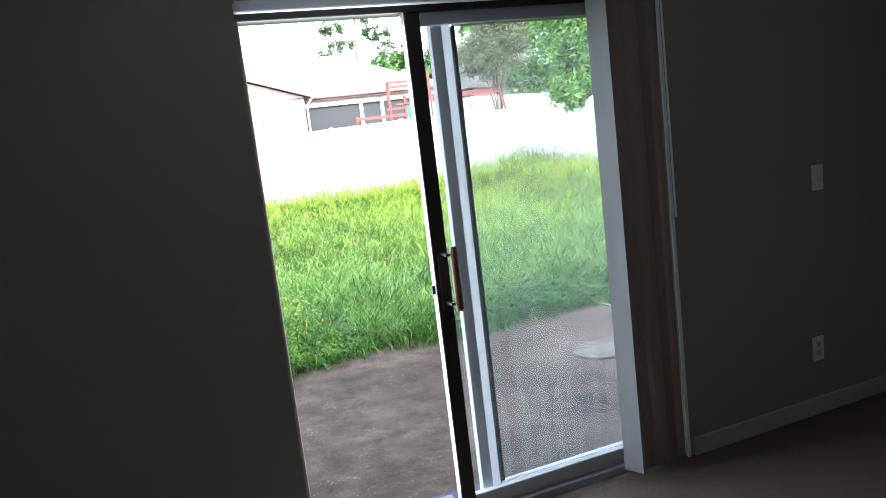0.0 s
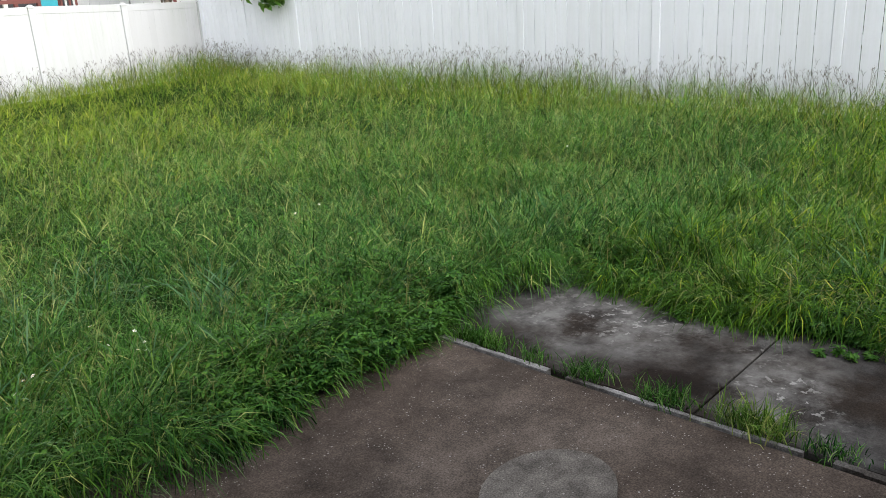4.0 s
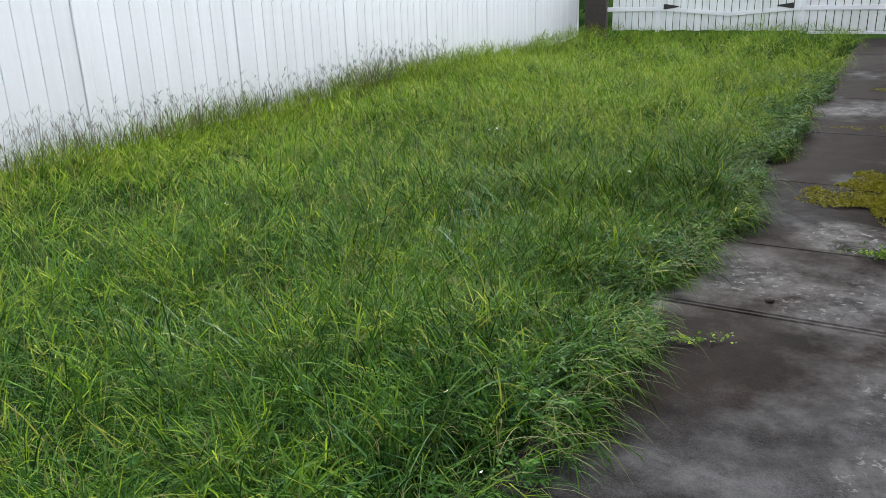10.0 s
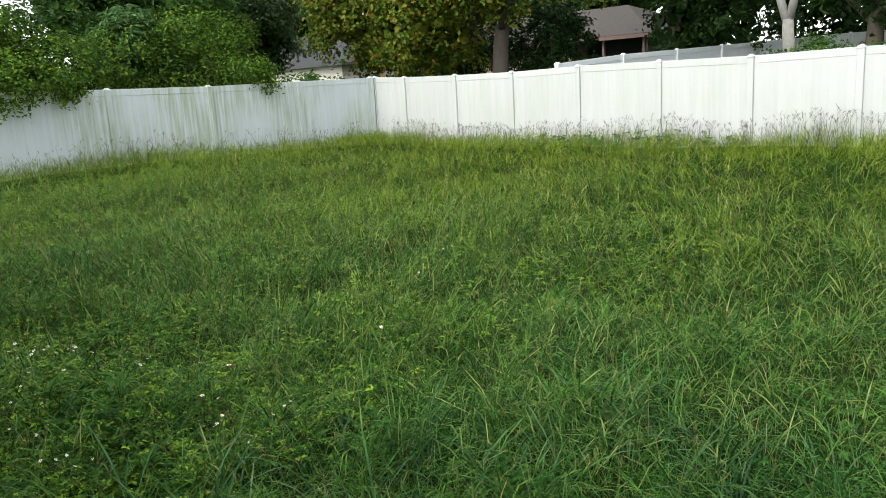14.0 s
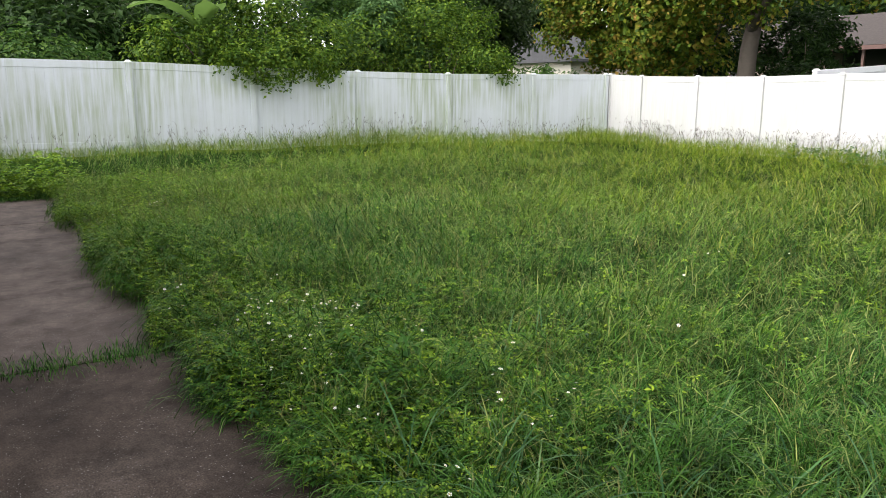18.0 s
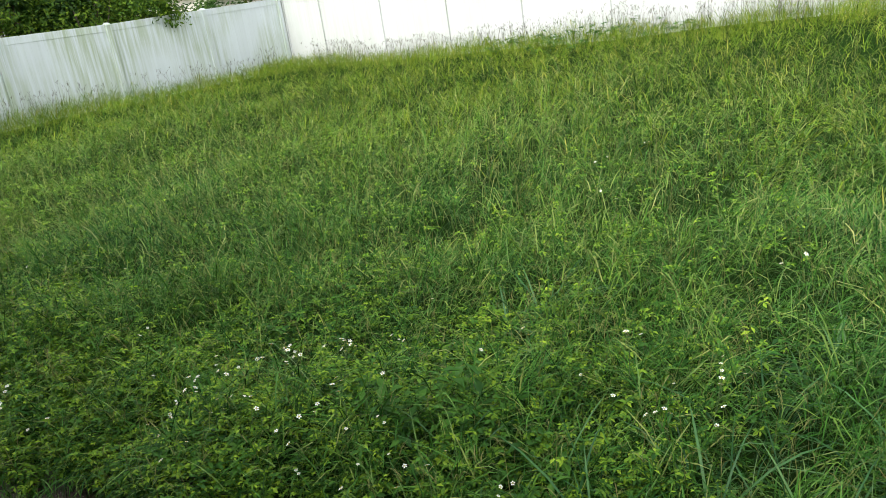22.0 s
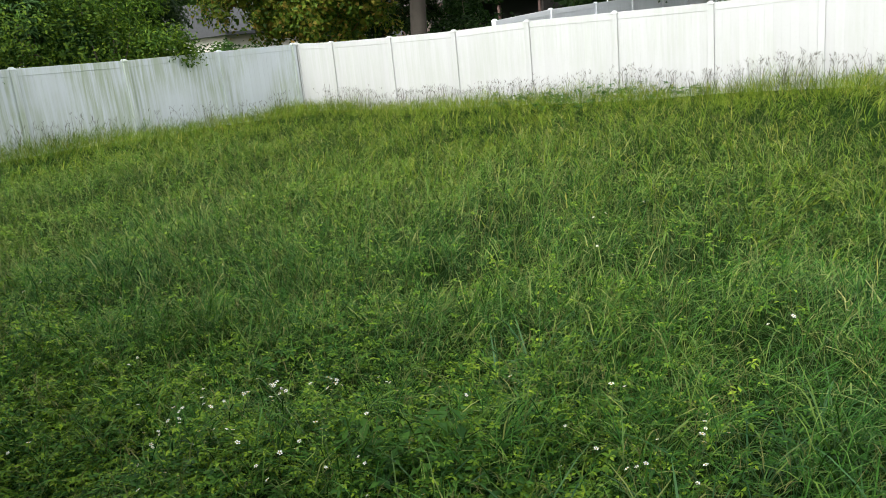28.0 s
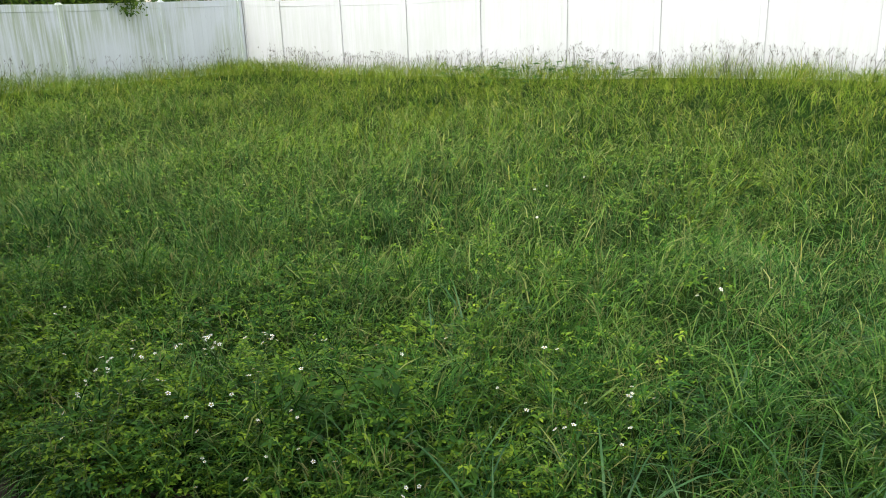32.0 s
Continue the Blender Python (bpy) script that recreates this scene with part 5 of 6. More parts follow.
bush("hedge_shrub", (-14.6, 15.6), [(0, 0, 1.4, 0.8, 0.8, 0.6), (-0.4, 1.2, 1.2, 0.8, 0.7, 0.6)], 4500, 0.13, 0.5, M_LEAF_MID, "green shrub in the far corner behind the fence", 34)
bush("hedge_shrub", (-15.2, 3.0), [(0, 0, 1.6, 1.0, 1.6, 0.8), (-0.5, -2.5, 1.8, 1.2, 1.6, 1.0)], 8000, 0.13, 0.5, M_LEAF_MID, "green shrub behind the side fence near the house", 35)
bush("dark_shrubs", (-13.0, 25.0), [(-5, 0, 1.9, 1.5, 0.9, 1.1), (-2.6, 0, 2.1, 1.5, 0.9, 1.1), (0, 0, 1.6, 1.4, 0.9, 0.7), (2.2, 0.2, 1.3, 1.3, 0.8, 0.6), (-3.2, 0.6, 3.0, 1.6, 1.0, 1.3), (-1.0, 0.9, 2.9, 1.1, 0.9, 1.4), (-1.7, 2.6, 3.2, 0.9, 0.8, 1.2), (-0.9, 2.8, 3.0, 0.7, 0.8, 1.1)], 12000, 0.2, 0.5, M_LEAF_DARK, "dark shrubs in the shade under the golden tree", 39)
bush("garden_shrub", (14.9, 24.2), [(0, 0, 2.2, 1.0, 0.8, 1.0), (1.5, 0, 2.0, 1.0, 0.8, 0.9), (0.6, 0, 2.9, 0.8, 0.6, 0.5)], 5000, 0.17, 0.4, M_LEAF_MID, "green garden shrub beyond the fence corner", 38)
bush("tall_hedge", (-18.5, 8.0), [(0, -4, 2.2, 1.2, 2.2, 1.4), (0, -1, 2.5, 1.2, 2.2, 1.3), (0, 2, 2.5, 1.2, 2.2, 1.4), (0, 5, 2.4, 1.2, 2.2, 1.3), (0, 7, 1.6, 1.2, 1.6, 1.0)], 15000, 0.24, 0.45, M_LEAF_DARK, "deep green hedge of shrubs behind the fence", 37)
bush("low_shrub", (-2.0, 18.4), [(0, 0, 1.45, 0.9, 0.5, 0.5), (1.0, 0.2, 1.35, 0.6, 0.4, 0.4)], 2500, 0.1, 0.5, M_LEAF_MID, "small green shrub behind the back fence", 36)


def banana(at, seed):
    z = float(ground_z(*at))
    root = thing("banana_plant", (*at, z), "banana plant with broad drooping torn leaves", "banana plant")
    part("stalk", tube([(0, 0, -0.05), (0.02, 0, 1.0), (0, 0, 2.7)], [0.12, 0.10, 0.05], 8), M_STEM, root)
    r = random.Random(seed)
    for k, (ang, rise, length) in enumerate(((-82, 1.0, 1.45), (72, 2.3, 0.75), (100, 1.7, 0.8), (-112, 0.5, 1.1), (20, 1.0, 0.8))):
        bm = bmesh.new()
        a = radians(ang)
        rows = []
        for i in range(9):
            t = i / 8
            c = Vector((math.cos(a) * length * t, math.sin(a) * length * t, 2.45 + rise * (t * 1.5 - 1.15 * t * t)))
            w = 0.29 * math.sin(math.pi * (0.04 + 0.93 * t)) ** 0.6
            s = Vector((-math.sin(a), math.cos(a), 0))
            rows.append([bm.verts.new(c + s * w + Vector((0, 0, 0.06 - r.uniform(0, 0.06)))), bm.verts.new(c - Vector((0, 0, 0.03))), bm.verts.new(c - s * w + Vector((0, 0, 0.06 - r.uniform(0, 0.06))))])
        for p, q_ in zip(rows, rows[1:]):
            bm.faces.new((p[0], p[1], q_[1], q_[0]))
            bm.faces.new((p[1], p[2], q_[2], q_[1]))
        part("leaf", bm, M_BANANA, root, smooth=True)


banana((-14.0, 6.1), 3)

# ---- grass and weeds ----
def off_slab(x, y):
    """How far outside the slabs a place lies; the edge wanders a little."""
    edge_y = np.where(x < -1.4, 2.62, np.where(x < 0.6, 2.70, 2.80)) + 0.07 * np.sin(x * 2.1) + 0.05 * np.sin(x * 5.3 + 1)
    edge_x = 4.28 + np.clip((0.9 - y) * 0.35, 0, 0.22) - 0.016 * np.clip(-y, 0, 20) + 0.06 * np.sin(y * 2.3) + 0.05 * np.sin(y * 6.1)
    left = np.where(x < -8.9, -8.9 - x, -1.0)
    return np.maximum(np.maximum(y - edge_y, x - edge_x), left)


def scatter(n, x0, x1, y0, y1, near):
    """Places on the lawn, denser towards the slabs by the length near."""
    got, size = [], 0
    while size < n:
        p = np.stack([rng.uniform(x0, x1, n), rng.uniform(y0, y1, n)], 1)
        d = off_slab(p[:, 0], p[:, 1])
        ok = (d > 0) & (p[:, 0] < FP - 0.05) & (p[:, 1] < FB - 0.05) & (p[:, 0] > FG + 0.05) & ~((p[:, 1] < 0.1) & (p[:, 0] < 3.5))
        if near:
            ok &= rng.random(n) < np.exp(-d / near)
        got.append(p[ok])
        size += ok.sum()
    return np.concatenate(got)[:n]


MOUNDS = [(-0.55, 3.12, 0.42, 0.13), (0.10, 3.32, 0.28, 0.08), (-1.5, 3.15, 0.40, 0.10), (-2.3, 3.5, 0.45, 0.08), (-3.9, 5.1, 0.5, 0.10), (-3.3, 3.2, 0.5, 0.10), (-5.0, 3.3, 0.6, 0.09), (-7.4, 3.1, 0.7, 0.10),
          (-1.2, 4.3, 0.45, 0.07), (-5.6, 4.6, 0.6, 0.08), (2.7, 3.05, 0.40, 0.06), (5.2, -1.0, 0.5, 0.07), (6.4, 0.8, 0.7, 0.08), (5.0, -4.2, 0.6, 0.07), (0.9, 5.4, 0.6, 0.06), (-4.6, 15.6, 1.3, 0.14), (-1.6, 15.9, 1.0, 0.10), (8.9, 15.4, 1.2, 0.14),
          (-0.19, 3.70, 0.17, -0.20), (-2.5, 4.5, 0.32, -0.16), (1.12, 6.6, 0.36, -0.16), (-1.05, 2.98, 0.15, -0.16), (-3.1, 4.1, 0.22, -0.12), (0.75, 3.05, 0.15, -0.12), (2.2, 4.6, 0.3, -0.12), (5.4, 2.4, 0.28, -0.12), (6.6, -3.2, 0.4, -0.12), (-5.2, 3.95, 0.25, -0.12),
          (-0.85, 3.55, 0.13, -0.20), (-1.75, 3.75, 0.16, -0.18), (0.45, 3.55, 0.12, -0.16), (-0.4, 4.35, 0.18, -0.14), (-1.3, 5.3, 0.25, -0.14), (1.6, 5.2, 0.2, -0.12), (3.0, 4.0, 0.18, -0.12)]


def wall_gap(x, y):
    """Distance to the nearest of the three yard fences."""
    return np.minimum(np.minimum(FB - y, FP - x), x - FG)


def canopy(x, y):
    """Height of the grass over the soil: drifts, mounds, hollows and a lower rim at the slabs."""
    top = 0.31 + 0.055 * waves(x * 1.4, y * 1.4, 5) + 0.075 * waves(x * 4.2, y * 4.2, 6) + 0.032 * waves(x * 14, y * 14, 52) + 0.032 * waves(x * 17, y * 17, 57)
    for mx, my, r, h in MOUNDS:
        top = top + h * np.exp(-((x - mx) ** 2 + (y - my) ** 2) / (r * r))
    top = top + 0.02 * np.clip((y - 8) / 5, 0, 1) + 0.15 * np.clip((x - 6.5) / 2.5, 0, 1) * np.clip((y + 3) / 4, 0, 1)
    return np.clip(top, 0.07, 0.7) * (0.80 + 0.20 * np.clip(off_slab(x, y) / 0.25, 0, 1))


def weedy(x, y):
    """1 where leafy weeds crowd out the grass, 0 in pure grass."""
    corner = np.exp(-((x - 2.75) ** 2 + (y - 3.0) ** 2) / 0.3)
    path = np.exp(-np.clip(off_slab(x, y), 0, 9) / 0.35) * (x > 3.9) * np.clip((0.9 - y) / 0.8, 0, 1)
    band = np.clip((1.0 - x) / 1.4, 0, 1) * np.clip((4.5 - y) / 1.1, 0, 1) * np.clip((x + 9.2) / 0.5, 0, 1)
    return np.clip(band + corner + 0.9 * path + 0.55 * waves(x * 2.2, y * 2.2, 91) * (band > 0), 0, 1)


def wind(p):
    return -0.5 + 1.5 * waves(p[:, 0] * 0.7, p[:, 1] * 0.7, 21)


def over_rim(p, head, sway):
    """At the rim of the lawn the blades hang out over the concrete."""
    rim = off_slab(p[:, 0], p[:, 1]) < 0.15
    out = np.where(p[:, 1] - 2.75 > p[:, 0] - 4.35, -math.pi / 2, math.pi)
    return rim, np.where(rim, out + rng.normal(0, sway, len(p)), head)


def sward(n, area, near, long_, wide, segs, label, mat, lean=(0.2, 1.5), slant=(0.15, 1.35), up=(0.35, 1.0), tuft=5, spread=0.03, clear=0.5, fade=None, comb=0.9):
    """Short arching leaves that spring from stems at all heights of the grass, in tufts of one direction."""
    m = n // tuft
    hub = scatter(m, *area, near)
    hub = hub[rng.random(m) > clear * weedy(hub[:, 0], hub[:, 1])]
    hub = hub[rng.random(len(hub)) < 0.62 + 0.4 * waves(hub[:, 0] * 14, hub[:, 1] * 14, 52) + 0.4 * waves(hub[:, 0] * 17, hub[:, 1] * 17, 57)]
    if fade:
        # thin out gradually from the line y = fade[1] to y = fade[0]
        hub = hub[rng.random(len(hub)) < np.clip((hub[:, 1] - fade[0]) / (fade[1] - fade[0]) + 0.25 * waves(hub[:, 0], hub[:, 1], 17), 0, 1)]
    m = len(hub)
    which = np.repeat(np.arange(m), tuft)
    n = len(which)
    p = hub[which] + rng.normal(0, spread, (n, 2))
    p = np.where((off_slab(p[:, 0], p[:, 1]) > 0)[:, None] & (wall_gap(p[:, 0], p[:, 1]) > 0.03)[:, None], p, hub[which])
    size = rng.uniform(0.75, 1.2, m)[which]
    length = rng.uniform(*long_, n) * size
    tall = canopy(p[:, 0], p[:, 1])
    rise = tall * (up[0] + (up[1] - up[0]) * rng.random(n) ** 0.75)
    head = (wind(hub) + rng.normal(0, 1.5, m))[which] + rng.normal(0, comb, n)
    rim, head = over_rim(p, head, 1.0)
    rise = np.where(rim, tall * rng.uniform(0.5, 1.0, n), rise)
    tilt = rng.uniform(*slant, n) + np.where(rim, 0.25, 0)
    bend = rng.uniform(*lean, n) + np.where(rim, 0.5, 0)
    z = ground_z(p[:, 0], p[:, 1]) + np.maximum(0.0, rise - 0.45 * length)
    return blades("grass", np.column_stack([p, z]), length, rng.uniform(*wide, n), bend, head, segs, mat, (label, "grass"), tilt)


def tall_blades(n, area, near, long_, wide, segs, label, mat, lean=(0.5, 1.7)):
    """Whole blades from the soil to the top of the grass, bending over."""
    p = scatter(n, *area, near)
    p = p[rng.random(n) > 0.7 * weedy(p[:, 0], p[:, 1])]
    n = len(p)
    length = canopy(p[:, 0], p[:, 1]) * rng.uniform(*long_, n)
    rim, head = over_rim(p, wind(p) + rng.normal(0, 1.7, n), 0.9)
    return blades("grass", p, length, rng.uniform(*wide, n), rng.uniform(*lean, n) + np.where(rim, 0.3, 0), head, segs, mat, (label, "grass"))


sward(125000, (-5.0, 8.5, 2.2, 8.0), 1.4, (0.10, 0.26), (0.004, 0.008), 3, "long lush blue-green grass beside the patio", M_GRASS, tuft=6)
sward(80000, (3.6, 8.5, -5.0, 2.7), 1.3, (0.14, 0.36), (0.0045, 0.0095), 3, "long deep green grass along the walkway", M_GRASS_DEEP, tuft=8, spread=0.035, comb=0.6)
sward(100000, (-9.0, FP, 1.6, 11.0), 4.0, (0.11, 0.28), (0.0045, 0.0095), 2, "long unmown lawn grass in mixed greens", M_GRASS_MID)
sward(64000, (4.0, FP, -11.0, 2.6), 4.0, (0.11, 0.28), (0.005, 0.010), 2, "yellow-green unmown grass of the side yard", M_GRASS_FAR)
sward(66000, (FG, FP, 3.4, 12.5), None, (0.14, 0.30), (0.006, 0.012), 2, "tall tangled cool green grass in the middle of the yard", M_GRASS_MID, fade=(13.5, 9.0))
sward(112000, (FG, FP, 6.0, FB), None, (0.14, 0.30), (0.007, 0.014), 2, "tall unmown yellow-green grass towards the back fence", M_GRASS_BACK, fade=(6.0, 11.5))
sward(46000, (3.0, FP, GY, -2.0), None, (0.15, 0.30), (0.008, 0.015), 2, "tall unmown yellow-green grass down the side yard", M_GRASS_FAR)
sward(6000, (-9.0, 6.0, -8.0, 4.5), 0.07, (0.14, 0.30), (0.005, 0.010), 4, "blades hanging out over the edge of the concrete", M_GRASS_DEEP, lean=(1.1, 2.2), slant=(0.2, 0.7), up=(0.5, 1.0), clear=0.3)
tall_blades(30000, (-9.0, 8.0, -5.0, 9.0), 2.8, (1.0, 1.6), (0.0022, 0.0042), 4, "thin arching pale stems lying across the grass", M_STRAW, lean=(0.7, 1.9))
tall_blades(22000, (FG, FP, -12.0, FB), 7.0, (0.9, 1.35), (0.004, 0.009), 3, "long bending blades standing over the lawn", M_GRASS_MID)


def broad_clumps(spots, per, label):
    """Clumps of broad, blue-green arching blades."""
    hub = np.array(spots)
    which = np.repeat(np.arange(len(hub)), per)
    n = len(which)
    p = hub[which] + rng.normal(0, 0.07, (n, 2))
    p = np.where((off_slab(p[:, 0], p[:, 1]) > 0.02)[:, None], p, hub[which])
    blades("grass", p, rng.uniform(0.30, 0.52, n), rng.uniform(0.008, 0.014, n), rng.uniform(0.6, 1.9, n), rng.uniform(0, math.tau, n), 5, M_BROAD, (label, "grass"))


cr = np.random.default_rng(19)
near_clumps = [(0.92, 3.30), (1.25, 3.25), (0.65, 3.15), (1.5, 3.6), (0.3, 3.75), (1.9, 3.2), (4.75, 0.95), (4.6, 1.5), (4.9, 0.4), (4.7, 2.3), (5.1, 1.9), (4.3, 3.1), (3.4, 3.25), (2.4, 3.2)]
near_clumps += [tuple(v) for v in np.concatenate([np.stack([cr.uniform(-0.3, 4.5, 26), cr.uniform(3.0, 5.2, 26)], 1), np.stack([cr.uniform(4.7, 6.6, 30), cr.uniform(-4, 3.5, 30)], 1)])]
broad_clumps(near_clumps, 34, "broad-bladed blue-green grass clumps in the lawn")


def fence_grass(n, place, label):
    """Uncut grass at the foot of a fence."""
    p = place(n)
    tall = canopy(p[:, 0], p[:, 1]) * rng.uniform(0.75, 1.15, n)
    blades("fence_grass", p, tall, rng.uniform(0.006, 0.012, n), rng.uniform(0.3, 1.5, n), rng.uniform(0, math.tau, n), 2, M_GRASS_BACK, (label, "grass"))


fence_grass(9000, lambda n: np.stack([rng.uniform(FG, FP, n), FB - 0.08 - rng.random(n) ** 1.5 * 1.6], 1), "taller grass along the back fence")
fence_grass(5000, lambda n: np.stack([FG + 0.10 + rng.random(n) ** 1.6 * 1.2, rng.uniform(0, 16.6, n)], 1), "taller grass along the side fence")
fence_grass(14000, lambda n: np.stack([FP - 0.10 - rng.random(n) ** 1.6 * 1.2, rng.uniform(-14, 16, n)], 1), "taller grass along the plank fence")

# dry runners that lie out over the concrete
n_ = 90
ry = rng.uniform(-4.0, 2.6, n_)
rp = np.stack([4.30 + np.clip((0.9 - ry) * 0.35, 0, 0.22) + rng.normal(0, 0.04, n_), ry, np.full(n_, -0.10)], 1)
blades("dry_runners", rp, rng.uniform(0.2, 0.55, n_), rng.uniform(0.003, 0.005, n_), rng.uniform(1.25, 1.55, n_), math.pi + rng.normal(0, 0.7, n_), 5, M_SEED, ("dry grass runners lying over the slab edge", "grass"))


n_ = 130
hy = rng.uniform(-2.5, 2.5, n_)
hx = 4.30 + np.clip((0.9 - hy) * 0.35, 0, 0.22) + rng.normal(0.02, 0.03, n_)
blades("dry_runners", np.stack([hx, hy, rng.uniform(0.0, 0.14, n_)], 1), rng.uniform(0.14, 0.34, n_), rng.uniform(0.0025, 0.0045, n_), rng.uniform(0.6, 1.6, n_), math.pi + rng.normal(0, 0.8, n_), 5, M_SEED, ("dry beige stems hanging from the grass rim", "grass"), np.full(n_, 1.0))


def seed_stems(n, place, label, over=(0.05, 0.22), spikes=4, spike=(0.03, 0.075), thick=0.0035, mat=None):
    """Thin stems that stand over the grass and end in a few spreading spikes."""
    p = place(n)
    z0 = ground_z(p[:, 0], p[:, 1])
    h = canopy(p[:, 0], p[:, 1]) + rng.uniform(*over, n)
    head = rng.uniform(0, math.tau, n)
    lean = rng.uniform(0.05, 0.55, n)
    blades("seed_grass", p, h, np.full(n, thick), lean, head, 3, mat or M_SEED, (label, "grass"))
    # the tip of each stem, by the same bend as the blade's
    mid = np.array([1, 3, 5]) / 6
    ang = lean[:, None] * (0.25 + 1.35 * mid)
    out, up = (np.sin(ang) * h[:, None] / 3).sum(1), (np.cos(ang) * h[:, None] / 3).sum(1)
    tip = np.stack([p[:, 0] + out * np.cos(head), p[:, 1] + out * np.sin(head), z0 + up - 0.012], 1)
    k = len(tip) * spikes
    at = np.repeat(tip, spikes, 0) - np.stack([np.zeros(k), np.zeros(k), rng.uniform(0, 0.05, k)], 1)
    blades("seed_heads", at, rng.uniform(*spike, k), np.full(k, thick * 1.1), rng.uniform(0.7, 1.5, k), rng.uniform(0, math.tau, k), 2, mat or M_SEED, ("thin spreading seed heads above the grass", "grass"))


seed_stems(2400, lambda n: np.stack([FP - rng.uniform(0.12, 0.8, n), rng.uniform(-9, 16, n)], 1), "tall seed grass along the plank fence", (0.0, 0.24), 4, (0.05, 0.11), 0.0055, M_SEED_DARK)
seed_stems(1500, lambda n: np.stack([rng.uniform(FG + 1, FP, n), FB - np.abs(rng.normal(0, 0.3, n)) - 0.1], 1), "tall seed grass along the back fence", (0.05, 0.24), 4, (0.05, 0.12), 0.007, M_SEED_DARK)
seed_stems(300, lambda n: np.stack([FG + rng.uniform(0.1, 0.4, n), rng.uniform(1, 16, n)], 1), "tall seed grass along the side fence", (0.05, 0.22), 4, (0.05, 0.12), 0.007, M_SEED_DARK)
seed_stems(12000, lambda n: scatter(n, -9, 9, -6, 13, 6.0), "single pale seed stems standing in the lawn", (-0.02, 0.12), 3, (0.03, 0.085))


def weeds(n_plants, place, spread, h, leaf, label, sprays=9, leaflets=5, mat=None, folded=False):
    """Bushy weeds: sprays of pointed leaflets over a rounded outline."""
    p = place(n_plants)
    n_plants = len(p)
    which = np.repeat(np.arange(n_plants), sprays)
    k = len(which)
    ang, r = rng.uniform(0, math.tau, k), spread * np.sqrt(rng.random(k))
    x, y = p[which, 0] + r * np.cos(ang), p[which, 1] + r * np.sin(ang)
    inside = off_slab(x, y) > -0.03
    x, y = np.where(inside, x, p[which, 0]), np.where(inside, y, p[which, 1])
    top = canopy(x, y) * rng.uniform(*h, n_plants)[which]
    z = ground_z(x, y) + top * (1 - 0.35 * (r / spread) ** 2) * (0.45 + 0.55 * rng.random(k) ** 0.6)
    turn = rng.uniform(0, math.tau, k)
    j = np.repeat(np.arange(k), leaflets)
    a = turn[j] + math.tau * np.tile(np.arange(leaflets), k) / leaflets + rng.normal(0, 0.25, len(j))
    tilt = rng.normal(0, 0.3, (k, 2))
    d = np.stack([np.cos(a), np.sin(a), rng.normal(-0.1, 0.25, len(j))], 1)
    size = (rng.uniform(0.7, 1.3, k) * leaf)[j] * rng.uniform(0.7, 1.15, len(j))
    nrm = np.column_stack([tilt[j] + rng.normal(0, 0.22, (len(j), 2)), np.ones(len(j))])
    c = np.stack([x, y, z], 1)[j] + d * size[:, None] * 0.55
    ob = new("weeds", leaves("weeds", c, nrm, size, 0.46, mat or M_WEED, -2.5 * d, not folded))
    tagged(ob, label, "weeds", kind="stuff")


area = lambda x0, x1, y0, y1, near: (lambda n: scatter(n, x0, x1, y0, y1, near))


def weed_patch(x0, x1, y0, y1, near):
    """Places picked where the leafy weeds crowd together."""
    def place(n):
        p = scatter(n * 4, x0, x1, y0, y1, near)
        return p[rng.random(len(p)) < weedy(p[:, 0], p[:, 1])][:n]
    return place


weeds(3200, weed_patch(-9.0, 1.0, 2.4, 4.6, 0.9), 0.10, (0.7, 1.12), 0.022, "leafy flowering weeds along the patio edge")
weeds(520, weed_patch(-4.0, 1.0, 2.4, 4.2, 0.8), 0.09, (0.75, 1.08), 0.030, "coarse-leaved dark green weeds near the patio", 7, 5, M_WEED_DARK)
weeds(16, lambda n: np.stack([rng.normal(0.12, 0.22, n), rng.normal(3.36, 0.14, n)], 1), 0.12, (0.9, 1.2), 0.055, "large-leaved weed standing over the grass", 8, 3, M_WEED_DARK)
weeds(460, area(2.0, 3.6, 2.6, 3.7, 0.5), 0.11, (0.7, 1.05), 0.030, "leafy weed clump at the patio corner", mat=M_WEED_DARK)
weeds(900, area(4.0, 5.6, -10.0, 0.8, 0.35), 0.10, (0.5, 0.95), 0.028, "low leafy weeds along the walkway edge", mat=M_WEED_DARK)
weeds(90, lambda n: np.stack([4.33 + rng.normal(0, 0.10, n), rng.uniform(0.9, 2.0, n)], 1), 0.09, (0.25, 0.5), 0.034, "creeping weed on the slab edge", mat=M_WEED_DARK)
weeds(380, area(0.9, 8.5, 2.6, 10.0, 3.0), 0.12, (0.85, 1.08), 0.028, "scattered dark broad-leaved weeds in the lawn", mat=M_WEED_DARK)
weeds(1200, area(-10.0, 0.9, 3.0, 9.0, 3.0), 0.14, (0.90, 1.12), 0.026, "scattered bright broad-leaved weeds in the lawn")
weeds(160, area(-12.0, -8.9, 0.2, 3.0, 1.0), 0.22, (0.9, 1.5), 0.07, "bushy weeds past the end of the patio")
weeds(30, area(-7.0, -2.5, 14.5, 16.7, None), 0.2, (0.8, 1.15), 0.06, "taller weeds near the back fence", mat=M_WEED_DARK)


def joint_tufts(n, x, y, h, label, mat=None, top=PZ):
    p = np.stack([x(n), y(n), np.full(n, top - 0.01)], 1)
    blades("joint_grass", p, rng.uniform(*h, n), rng.uniform(0.004, 0.008, n), rng.uniform(0.3, 1.1, n), rng.uniform(0, math.tau, n), 2, mat or M_GRASS, (label, "grass"))


